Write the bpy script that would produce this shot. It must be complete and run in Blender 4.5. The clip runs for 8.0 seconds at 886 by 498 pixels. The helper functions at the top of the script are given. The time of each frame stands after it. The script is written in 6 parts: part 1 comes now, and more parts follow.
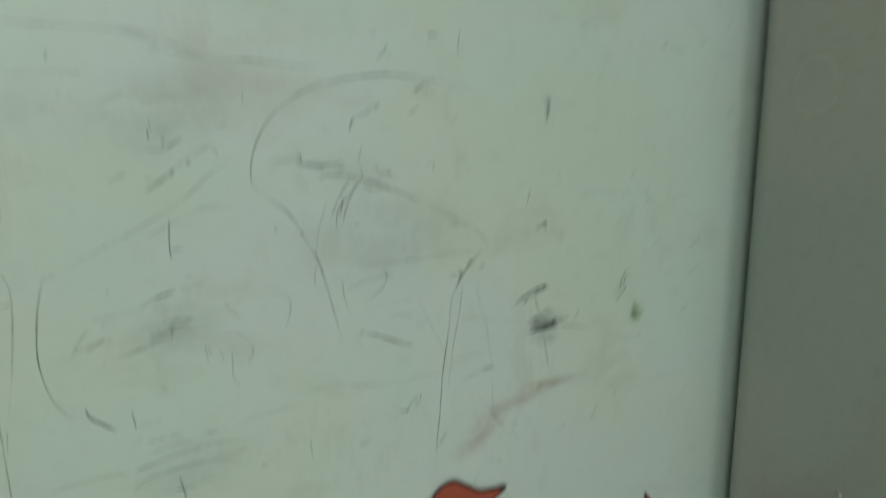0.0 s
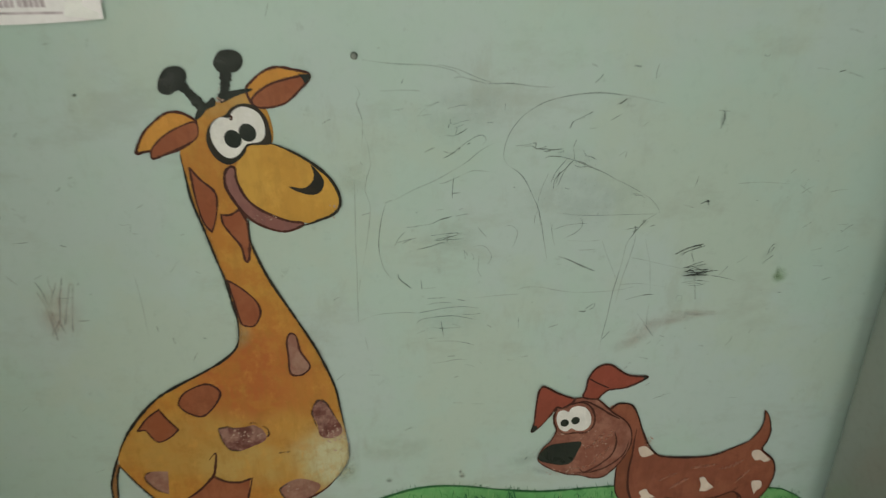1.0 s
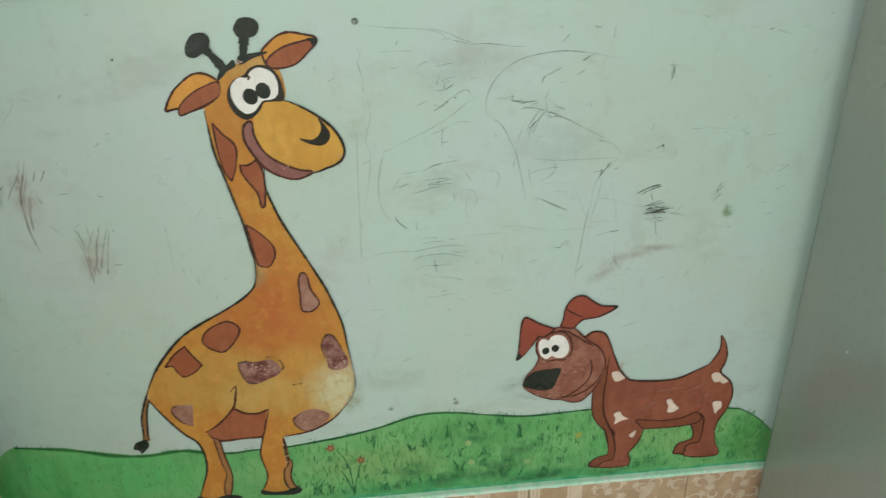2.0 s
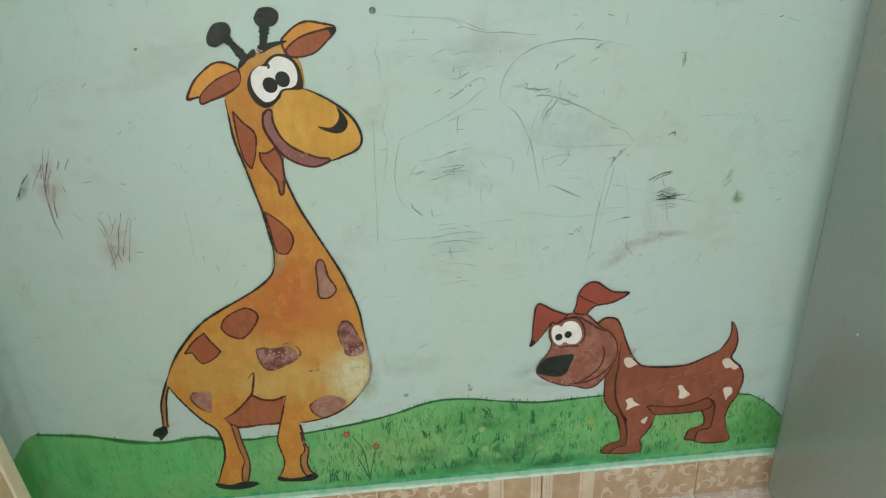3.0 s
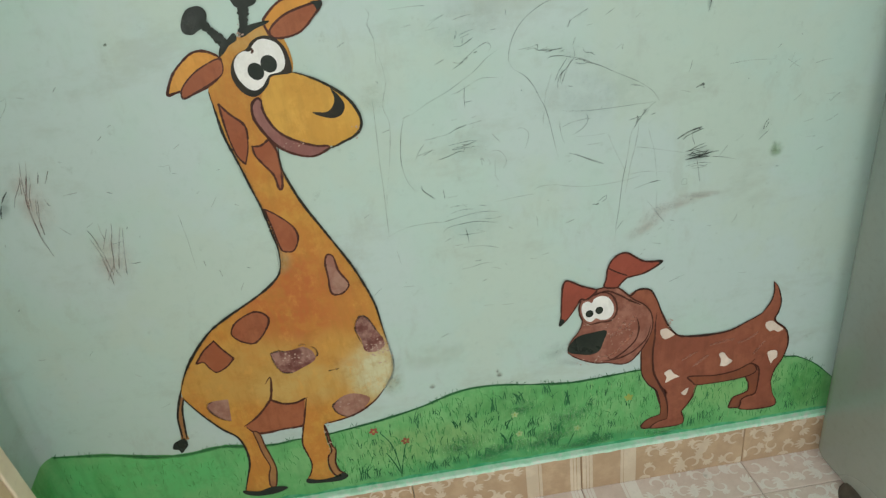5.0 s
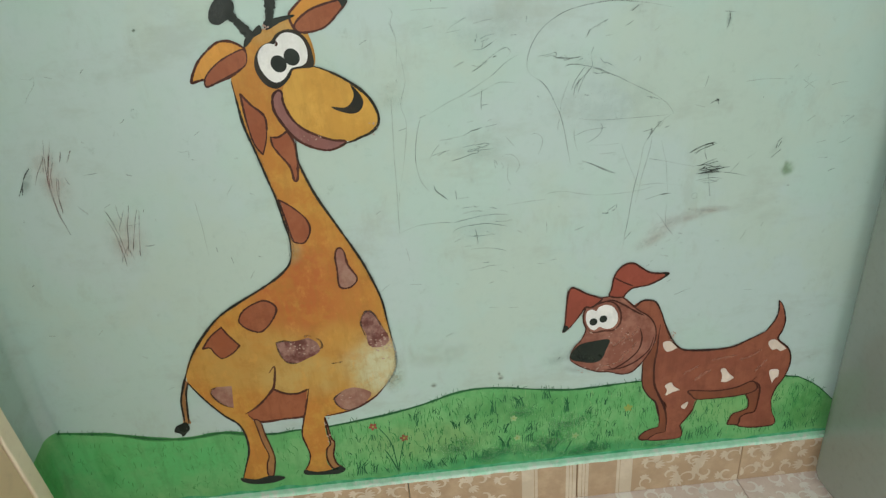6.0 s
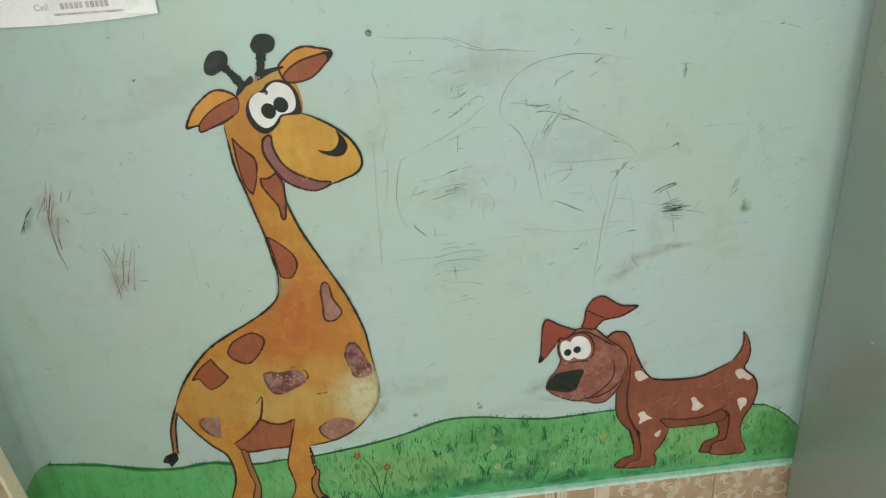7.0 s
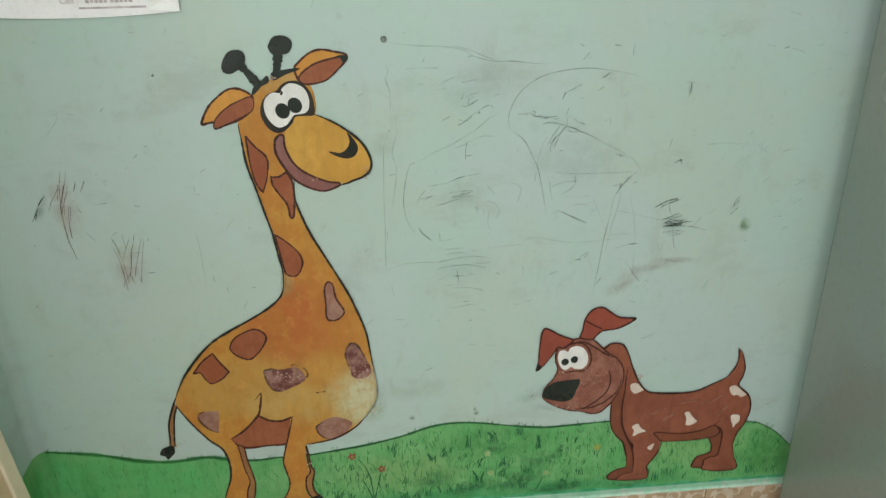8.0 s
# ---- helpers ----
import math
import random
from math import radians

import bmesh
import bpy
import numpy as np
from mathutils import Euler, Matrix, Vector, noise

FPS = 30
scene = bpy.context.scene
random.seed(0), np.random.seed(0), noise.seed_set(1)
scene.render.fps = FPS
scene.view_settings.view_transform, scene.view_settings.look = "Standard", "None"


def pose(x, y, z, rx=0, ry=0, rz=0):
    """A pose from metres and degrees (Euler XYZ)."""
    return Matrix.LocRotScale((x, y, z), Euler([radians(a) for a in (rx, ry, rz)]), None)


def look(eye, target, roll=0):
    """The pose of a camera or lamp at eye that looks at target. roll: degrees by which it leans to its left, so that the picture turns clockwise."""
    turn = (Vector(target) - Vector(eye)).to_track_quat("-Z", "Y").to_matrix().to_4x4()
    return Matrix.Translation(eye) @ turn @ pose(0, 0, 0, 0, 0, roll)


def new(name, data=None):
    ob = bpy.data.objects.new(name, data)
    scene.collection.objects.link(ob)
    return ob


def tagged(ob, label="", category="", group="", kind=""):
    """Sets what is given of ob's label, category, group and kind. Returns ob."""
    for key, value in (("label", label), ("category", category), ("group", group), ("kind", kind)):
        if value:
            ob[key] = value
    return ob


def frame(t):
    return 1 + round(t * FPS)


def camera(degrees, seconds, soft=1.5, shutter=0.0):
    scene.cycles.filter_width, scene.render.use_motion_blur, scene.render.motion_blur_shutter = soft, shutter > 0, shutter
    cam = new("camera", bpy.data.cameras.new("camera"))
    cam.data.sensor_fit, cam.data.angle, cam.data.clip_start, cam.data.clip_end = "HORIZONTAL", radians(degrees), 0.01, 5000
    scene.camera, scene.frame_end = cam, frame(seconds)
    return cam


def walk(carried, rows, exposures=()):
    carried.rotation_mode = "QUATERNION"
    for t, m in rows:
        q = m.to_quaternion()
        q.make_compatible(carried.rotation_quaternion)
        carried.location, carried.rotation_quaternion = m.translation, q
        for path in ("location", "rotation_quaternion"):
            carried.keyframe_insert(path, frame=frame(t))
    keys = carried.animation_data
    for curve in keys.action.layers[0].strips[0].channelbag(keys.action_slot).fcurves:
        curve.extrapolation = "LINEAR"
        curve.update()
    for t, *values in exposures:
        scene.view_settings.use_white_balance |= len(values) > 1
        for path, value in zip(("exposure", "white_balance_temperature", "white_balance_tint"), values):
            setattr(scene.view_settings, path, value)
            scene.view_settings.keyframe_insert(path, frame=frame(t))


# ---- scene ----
cam = camera(67.5, 8.0, 1.3, 0.4)
PATH = [
    (0, (0.508, -0.576, 0.955), (1.343, 1.173, 0.46), -2.0),
    (0.1, (0.51, -0.611, 0.975), (1.312, 1.183, 0.599), -2.4),
    (0.2, (0.551, -0.64, 1.049), (1.145, 1.2, 0.537), -1.4),
    (0.3, (0.552, -0.661, 1.094), (1.057, 1.15, 0.411), 0.6),
    (0.4, (0.554, -0.692, 1.095), (1.019, 1.103, 0.348), 2.2),
    (0.5, (0.548, -0.725, 1.094), (0.927, 1.082, 0.325), -0.0),
    (0.7, (0.514, -0.786, 1.113), (0.756, 1.027, 0.304), -0.8),
    (0.8, (0.514, -0.802, 1.110), (0.676, 1.0, 0.272), -0.7),
    (1, (0.467, -0.876, 1.133), (0.577, 0.947, 0.318), -0.6),
    (1.2, (0.464, -0.928, 1.158), (0.648, 1.0, 0.252), 0.6),
    (1.5, (0.459, -1.002, 1.111), (0.722, 0.837, 0.371), -2.6),
    (2, (0.44, -1.04, 1.099), (0.6, 0.784, 0.292), -1.5),
    (2.2, (0.41, -1.053, 1.091), (0.558, 0.771, 0.284), -2.3),
    (3.3, (0.417, -1.066, 1.081), (0.572, 0.762, 0.284), -1.7),
    (3.5, (0.419, -1.066, 1.082), (0.572, 0.761, 0.283), -1.7),
    (4, (0.425, -1.061, 1.08), (0.591, 0.759, 0.268), -1.0),
    (4.5, (0.435, -1.041, 1.079), (0.598, 0.794, 0.3), -0.5),
    (4.6, (0.425, -0.965, 1.092), (0.507, 0.8, 0.156), -7.7),
    (4.7, (0.417, -0.971, 1.08), (0.528, 0.816, 0.188), -7.8),
    (5.8, (0.423, -0.98, 1.085), (0.474, 0.787, 0.151), -5.1),
    (6, (0.414, -0.992, 1.076), (0.497, 0.803, 0.198), -4.3),
    (6.5, (0.425, -1.018, 1.083), (0.507, 0.785, 0.222), -4.4),
    (7, (0.43, -1.051, 1.099), (0.55, 0.786, 0.318), -4.0),
    (7.5, (0.418, -1.072, 1.087), (0.531, 0.762, 0.298), -3.8),
    (8, (0.417, -1.073, 1.093), (0.547, 0.779, 0.349), -1.5),
]
walk(cam, [(t, look(eye, target, roll)) for t, eye, target, roll in PATH], [(0, -0.42, 6750, 10), (0.5, -0.43, 6950, 10), (1, -0.54, 7000, 10), (1.2, -0.58, 7000, 10), (1.5, -0.2, 6950, 10), (2, 0, 6600, 10), (3.5, 0, 6500, 10), (7.4, 0, 6500, 10), (8, -0.1, 6500, 10)])

from mathutils import geometry

# ---- light ----
world = bpy.data.worlds.new("sky")
scene.world = world
world.use_nodes = True
wn = world.node_tree.nodes
sky = wn.new("ShaderNodeTexSky")
sky.sky_type, sky.sun_disc = "NISHITA", False
sky.sun_elevation, sky.sun_rotation = radians(45), radians(200)
world.node_tree.links.new(sky.outputs[0], wn["Background"].inputs[0])
wn["Background"].inputs[1].default_value = 0.10

WIN_X0, WIN_X1, WIN_Z0, WIN_Z1 = -0.15, 1.75, 1.1, 2.5
T = 0.15  # wall thickness
SIDE_GAP_Y0, SIDE_GAP_Y1, SIDE_GAP_Z = -2.15, -1.25, 2.05
ROOM_X0, ROOM_X1, ROOM_Y0, ROOM_Z1 = -0.285, 2.6, -3.2, 2.8


def area_lamp(name, m, sx, sy, watts, colour):
    data = bpy.data.lights.new(name, "AREA")
    data.shape, data.size, data.size_y, data.energy, data.color = "RECTANGLE", sx, sy, watts, colour
    lamp = new(name, data)
    lamp.matrix_world = m
    return lamp


# daylight that enters by the window in the wall behind the camera
area_lamp("window_daylight", look((0.8, ROOM_Y0 - 0.03, 1.8), (0.8, 0, 0.9)), 1.8, 1.3, 25.5, (1.0, 0.985, 0.95))
# added lamp in an assumed, unseen side opening, to brighten floor and cabinet side
area_lamp("added_side_light", look((ROOM_X0 - T + 0.02, (SIDE_GAP_Y0 + SIDE_GAP_Y1) / 2, 1.05), (1.2, -0.7, 0.3)), 0.8, 1.9, 26, (1.0, 0.985, 0.95))

# ---- materials ----


class Mat:
    """A small builder of node materials."""

    def __init__(self, name, rough=0.5, metal=0.0, spec=0.5):
        self.m = bpy.data.materials.new(name)
        self.m.use_nodes = True
        self.t = self.m.node_tree
        self.b = self.t.nodes["Principled BSDF"]
        self.b.inputs["Roughness"].default_value = rough
        self.b.inputs["Metallic"].default_value = metal
        self.b.inputs["Specular IOR Level"].default_value = spec
        self.co = self.t.nodes.new("ShaderNodeTexCoord")

    def node(self, kind, **inputs):
        n = self.t.nodes.new(kind)
        for k, v in inputs.items():
            n.inputs[k.replace("_", " ")].default_value = v
        return n

    def link(self, a, b):
        self.t.links.new(a, b)

    def noise(self, scale, detail=4.0, rough=0.55, stretch=(1, 1, 1), space="Object", shift=(0, 0, 0)):
        mp = self.node("ShaderNodeMapping")
        mp.inputs["Scale"].default_value = stretch
        mp.inputs["Location"].default_value = shift
        self.link(self.co.outputs[space], mp.inputs["Vector"])
        n = self.node("ShaderNodeTexNoise", Scale=scale, Detail=detail, Roughness=rough)
        self.link(mp.outputs[0], n.inputs["Vector"])
        return n.outputs["Fac"]

    def ramp(self, fac, stops):
        r = self.node("ShaderNodeValToRGB")
        e = r.color_ramp.elements
        e[0].position, e[0].color = stops[0][0], (*stops[0][1], 1)
        e[1].position, e[1].color = stops[-1][0], (*stops[-1][1], 1)
        for p, c in stops[1:-1]:
            k = e.new(p)
            k.color = (*c, 1)
        self.link(fac, r.inputs[0])
        return r.outputs[0]

    def value(self, fac, lo, hi, a=0.0, b=1.0):
        r = self.node("ShaderNodeMapRange")
        r.interpolation_type = "SMOOTHSTEP"
        for i, v in enumerate((lo, hi, a, b)):
            r.inputs[1 + i].default_value = v
        self.link(fac, r.inputs[0])
        return r.outputs[0]

    def mix(self, fac, a, b, mode="MIX"):
        n = self.t.nodes.new("ShaderNodeMix")
        n.data_type, n.blend_type = "RGBA", mode
        for sock, v in ((n.inputs[0], fac), (n.inputs[6], a), (n.inputs[7], b)):
            if isinstance(v, (int, float)):
                sock.default_value = v
            elif isinstance(v, tuple):
                sock.default_value = (*v, 1)
            else:
                self.link(v, sock)
        return n.outputs[2]

    def maths(self, op, a, b):
        n = self.t.nodes.new("ShaderNodeMath")
        n.operation = op
        for sock, v in zip(n.inputs, (a, b)):
            if isinstance(v, (int, float)):
                sock.default_value = v
            else:
                self.link(v, sock)
        return n.outputs[0]

    def blob(self, x, z, rx, rz):
        """1 at (x, z) of the wall, falling to 0 at the radii."""
        mp = self.node("ShaderNodeMapping")
        mp.vector_type = "TEXTURE"
        mp.inputs["Location"].default_value = (x, 0, z)
        mp.inputs["Scale"].default_value = (rx, 10, rz)
        self.link(self.co.outputs["Object"], mp.inputs["Vector"])
        g = self.t.nodes.new("ShaderNodeTexGradient")
        g.gradient_type = "SPHERICAL"
        self.link(mp.outputs[0], g.inputs[0])
        return g.outputs["Fac"]

    def bump(self, height, strength=0.3, distance=0.002):
        n = self.node("ShaderNodeBump", Strength=strength, Distance=distance)
        self.link(height, n.inputs["Height"])
        self.link(n.outputs[0], self.b.inputs["Normal"])

    def colour(self, c):
        if isinstance(c, tuple):
            self.b.inputs["Base Color"].default_value = (*c, 1)
        else:
            self.link(c, self.b.inputs["Base Color"])

    def set(self, name, sock):
        self.link(sock, self.b.inputs[name])


def srgb(r, g, b):
    return tuple(c / 12.92 if c <= 0.04045 else ((c + 0.055) / 1.055) ** 2.4 for c in (r / 255, g / 255, b / 255))


def wall_paint(name, base, cool, warm, dirt, stained):
    """Old gloss paint: cooler and warmer areas, grimy patches, streaks and fine speckle."""
    k = Mat(name, 0.38)
    a = k.noise(3.0, 5, 0.6, shift=(3, 1, 2))
    w = k.noise(4.2, 5, 0.6, shift=(8, 4, 1))
    b = k.noise(7.0, 7, 0.7, stretch=(0.6, 1, 1.3))
    c = k.noise(55, 5, 0.65)
    col = k.mix(k.value(a, 0.43, 0.57), base, cool)
    col = k.mix(k.value(w, 0.48, 0.62, 0, 0.8), col, warm)
    col = k.mix(k.value(b, 0.52, 0.68, 0, stained), col, dirt)
    col = k.mix(k.value(k.noise(13, 7, 0.72, stretch=(1, 1, 0.45), shift=(1, 5, 7)), 0.55, 0.68, 0, stained * 0.8), col, dirt)
    col = k.mix(k.value(k.noise(30, 6, 0.75, shift=(2, 9, 4)), 0.60, 0.70, 0, stained * 0.6), col, tuple(v * 0.55 for v in dirt))
    col = k.mix(k.value(c, 0.5, 0.68, 0, 0.16), col, tuple(v * 0.8 for v in base))
    k.colour(col)
    k.set("Roughness", k.value(b, 0.4, 0.65, 0.33, 0.55))
    k.bump(k.maths("ADD", k.noise(18, 5), k.maths("MULTIPLY", c, 0.25)), 0.22, 0.003)
    return k.m


MINT = (0.42, 0.566, 0.502)
MAT_WALL = wall_paint("mint_wall_paint", MINT, (0.438, 0.557, 0.522), (0.436, 0.550, 0.472), (0.345, 0.40, 0.34), 0.40)
MAT_ROOM = wall_paint("pale_wall_paint", (0.74, 0.78, 0.74), (0.76, 0.78, 0.76), (0.75, 0.76, 0.70), (0.6, 0.62, 0.56), 0.2)
MAT_CEIL = wall_paint("white_ceiling_paint", (0.75, 0.76, 0.73), (0.75, 0.76, 0.75), (0.75, 0.74, 0.7), (0.6, 0.6, 0.56), 0.15)


def mural_paint(name, base, other, rough=0.42, scale=9.0, amount=0.8, wear=None, blobs=(), grime=0.35):
    """Brushed enamel paint: two tones in patches, brush streaks, grime and worn flecks."""
    k = Mat(name, rough, 0.0, 0.22)
    dark, light = tuple(v * 0.66 for v in base), tuple(min(0.9, v * 1.22 + 0.012) for v in base)
    col = k.mix(k.value(k.noise(scale, 6, 0.65), 0.42, 0.58, 0, amount), base, other)
    for x, z, rx, rz, c, f in blobs:
        g = k.maths("MULTIPLY", k.value(k.blob(x, z, rx, rz), 0.0, 0.6), k.value(k.noise(18, 6, 0.7), 0.38, 0.56, 0.5, 1.0))
        col = k.mix(k.maths("MULTIPLY", g, f), col, c)
    col = k.mix(k.value(k.noise(24, 7, 0.75, shift=(4, 2, 9)), 0.50, 0.64, 0, grime), col, dark)
    col = k.mix(k.value(k.noise(33, 7, 0.75, stretch=(1, 1, 0.6), shift=(7, 3, 1)), 0.52, 0.66, 0, grime), col, light)
    col = k.mix(k.value(k.noise(55, 4, 0.65, stretch=(1, 1, 0.2)), 0.48, 0.64, 0, 0.28), col, dark)
    if wear:
        col = k.mix(k.value(k.noise(60, 7, 0.75), 0.54, 0.60, 0, 0.85), col, wear)
    k.colour(col)
    k.set("Roughness", k.value(k.noise(30, 5), 0.38, 0.62, rough - 0.1, rough + 0.12))
    k.bump(k.noise(60, 4, 0.6, stretch=(1, 1, 0.4)), 0.2, 0.001)
    return k.m


def crayon(name, colour, cover, grain=420):
    """A waxy or pencil stroke that lets the wall show through its grain."""
    k = Mat(name, 0.6)
    k.colour(colour)
    k.set("Alpha", k.maths("MULTIPLY", k.value(k.noise(grain, 3, 0.6), 0.36, 0.56, 0.35, 1.0), k.value(k.noise(28, 4), 0.38, 0.60, cover * 0.4, cover)))
    return k.m


MAT_COAT = mural_paint("orange_coat_paint", (0.52, 0.265, 0.05), (0.47, 0.195, 0.036), scale=13, amount=0.9, blobs=(
    (0.218, 0.538, 0.13, 0.14, (0.43, 0.13, 0.035), 0.95),
    (0.136, 0.407, 0.16, 0.09, (0.47, 0.29, 0.075), 0.8),
    (0.330, 0.372, 0.085, 0.095, (0.50, 0.47, 0.25), 1.0),
    (0.064, 0.404, 0.1, 0.07, (0.46, 0.27, 0.065), 0.8),
    (0.203, 0.616, 0.035, 0.035, (0.33, 0.27, 0.13), 0.8),
    (0.2, 0.361, 0.11, 0.06, (0.49, 0.33, 0.1), 0.9),
    (0.273, 0.439, 0.06, 0.05, (0.5, 0.28, 0.065), 0.8),
    (0.302, 0.506, 0.06, 0.07, (0.46, 0.18, 0.04), 0.7),
    (0.342, 0.372, 0.06, 0.075, (0.56, 0.55, 0.34), 1.0),
    (0.243, 0.957, 0.045, 0.028, (0.50, 0.31, 0.10), 0.9),
))
MAT_SNOUT = mural_paint("ochre_snout_paint", (0.60, 0.34, 0.065), (0.53, 0.28, 0.05))
MAT_EAR = mural_paint("orange_ear_paint", (0.63, 0.30, 0.055), (0.56, 0.25, 0.045))
MAT_PATCH = mural_paint("brown_patch_paint", (0.28, 0.085, 0.036), (0.33, 0.115, 0.052))
MAT_FADED = mural_paint("faded_patch_paint", (0.15, 0.052, 0.042), (0.33, 0.185, 0.15), scale=34, amount=1.0, grime=0.5)
MAT_MAUVE = mural_paint("mauve_faded_paint", (0.27, 0.125, 0.09), (0.36, 0.21, 0.155), scale=16, amount=1.0, grime=0.25)
MAT_CHIP = mural_paint("bare_plaster_chip", (0.46, 0.34, 0.27), (0.38, 0.25, 0.2))
MAT_WORNINK = crayon("worn_brown_outline", (0.06, 0.028, 0.018), 0.95, 260)
MAT_LIP = mural_paint("mauve_lip_paint", (0.27, 0.125, 0.108), (0.23, 0.095, 0.08))
MAT_LEGSIDE = mural_paint("dull_brown_leg_paint", (0.33, 0.17, 0.06), (0.25, 0.11, 0.05))
MAT_INK = mural_paint("black_outline_paint", (0.018, 0.019, 0.014), (0.035, 0.028, 0.018), 0.45)
MAT_BROWNINK = mural_paint("dark_brown_outline_paint", (0.055, 0.018, 0.012), (0.09, 0.03, 0.018), 0.45)
MAT_DOGINK = mural_paint("brown_black_outline_paint", (0.032, 0.016, 0.012), (0.07, 0.025, 0.016), 0.45)
MAT_BLACK = mural_paint("black_green_paint", (0.013, 0.020, 0.015), (0.022, 0.030, 0.022), 0.35)
MAT_WHITE = mural_paint("white_eye_paint", (0.80, 0.80, 0.76), (0.70, 0.71, 0.67))
MAT_DOG = mural_paint("red_brown_coat_paint", (0.24, 0.078, 0.045), (0.30, 0.105, 0.058), scale=11)
MAT_DOGFACE = mural_paint("red_brown_face_paint", (0.235, 0.09, 0.06), (0.34, 0.16, 0.115), scale=18, grime=0.55)
MAT_DOGDARK = mural_paint("red_brown_shaded_paint", (0.19, 0.065, 0.035), (0.23, 0.075, 0.035))
MAT_DOGEAR = mural_paint("red_ear_paint", (0.28, 0.068, 0.042), (0.24, 0.06, 0.036))
MAT_DOGLIGHT = crayon("pale_brush_streak", (0.42, 0.17, 0.11), 0.7, 300)
MAT_SPOT = mural_paint("cream_spot_paint", (0.72, 0.62, 0.52), (0.62, 0.52, 0.43))
MAT_GRASS = mural_paint("green_grass_paint", (0.12, 0.385, 0.13), (0.185, 0.44, 0.17), scale=14, blobs=(
    (-0.14, 0.205, 0.3, 0.1, (0.105, 0.46, 0.15), 0.9),
    (-0.205, 0.20, 0.02, 0.07, (0.06, 0.30, 0.08), 0.7),
    (0.40, 0.185, 0.18, 0.06, (0.20, 0.38, 0.14), 0.8),
    (0.58, 0.24, 0.16, 0.05, (0.075, 0.27, 0.075), 0.6),
    (0.60, 0.115, 0.45, 0.028, (0.045, 0.28, 0.10), 0.8),
    (1.01, 0.20, 0.14, 0.07, (0.20, 0.43, 0.15), 0.8),
    # darker green next to the cabinet puts its shade into the lawn colour
    (1.16, 0.17, 0.06, 0.08, (0.06, 0.24, 0.05), 0.6),
))
MAT_GRASSLINE = mural_paint("deep_green_line_paint", (0.016, 0.10, 0.034), (0.03, 0.15, 0.05))
MAT_BLADE = mural_paint("dark_blade_paint", (0.016, 0.115, 0.042), (0.035, 0.17, 0.06))
MAT_DAB = mural_paint("mid_green_dab_paint", (0.05, 0.24, 0.065), (0.065, 0.28, 0.08))
MAT_BLADE2 = mural_paint("light_blade_paint", (0.20, 0.42, 0.16), (0.10, 0.30, 0.10))
MAT_LEDGE = mural_paint("mint_drip_paint", (0.44, 0.78, 0.58), (0.64, 0.82, 0.70), scale=30, wear=(0.7, 0.74, 0.66))
MAT_TEAL = mural_paint("teal_edge_paint", (0.04, 0.30, 0.135), (0.13, 0.44, 0.24), scale=30)
MAT_FLOWER = mural_paint("red_flower_paint", (0.30, 0.085, 0.055), (0.25, 0.12, 0.06))
MAT_PALEFLOWER = mural_paint("pale_flower_paint", (0.29, 0.43, 0.20), (0.22, 0.40, 0.16))
MAT_YELLOW = mural_paint("yellow_flower_paint", (0.30, 0.37, 0.08), (0.24, 0.33, 0.08))


MAT_PENCIL = crayon("pencil_grey", (0.07, 0.08, 0.07), 0.58)
MAT_FAINT = crayon("faint_pencil", (0.12, 0.135, 0.12), 0.38)
MAT_DARKMARK = crayon("black_crayon", (0.022, 0.03, 0.025), 0.9)
MAT_SCUFF = crayon("scuffed_outline", (0.06, 0.055, 0.04), 0.22, 260)
MAT_SCRATCH = crayon("fine_scratch_grey", (0.16, 0.18, 0.16), 0.5)
MAT_REDMARK = crayon("brown_crayon", (0.24, 0.10, 0.08), 0.5)
MAT_BROWNMARK = crayon("dark_brown_crayon", (0.10, 0.035, 0.03), 0.9)


def smear(name, colour, cover):
    """A rubbed stain with soft uneven edges."""
    k = Mat(name, 0.5)
    k.colour(colour)
    mp = k.node("ShaderNodeMapping")
    mp.vector_type = "TEXTURE"
    mp.inputs["Location"].default_value = (0.5, 0.5, 0.5)
    mp.inputs["Scale"].default_value = (0.5, 50, 0.5)
    k.link(k.co.outputs["Generated"], mp.inputs["Vector"])
    g = k.t.nodes.new("ShaderNodeTexGradient")
    g.gradient_type = "SPHERICAL"
    k.link(mp.outputs[0], g.inputs[0])
    k.set("Alpha", k.maths("MULTIPLY", k.value(g.outputs["Fac"], 0, 0.8, 0, cover), k.value(k.noise(34, 6, 0.7), 0.38, 0.58, 0.1, 1)))
    return k.m


SMEAR_GREY = smear("grey_rub", (0.10, 0.13, 0.11), 0.09)
SMEAR_RED = smear("reddish_rub", (0.46, 0.22, 0.17), 0.24)
SMEAR_GREEN = smear("green_rub", (0.14, 0.30, 0.07), 0.45)
SMEAR_OCHRE = smear("ochre_rub", (0.38, 0.33, 0.14), 0.14)
SMEAR_DARK = smear("dark_rub", (0.03, 0.045, 0.04), 0.28)
SMEAR_WASH = smear("dark_green_wash", (0.035, 0.225, 0.08), 0.5)
SMEAR_BLUE = smear("blue_grey_rub", (0.12, 0.19, 0.19), 0.3)
SMEAR_NOSE = smear("dirty_rub", (0.13, 0.13, 0.10), 0.17)
SMEAR_PALE2 = smear("pale_edge_rub", (0.50, 0.53, 0.36), 0.5)
SMEAR_BROWN = smear("brown_blot", (0.16, 0.12, 0.06), 0.55)


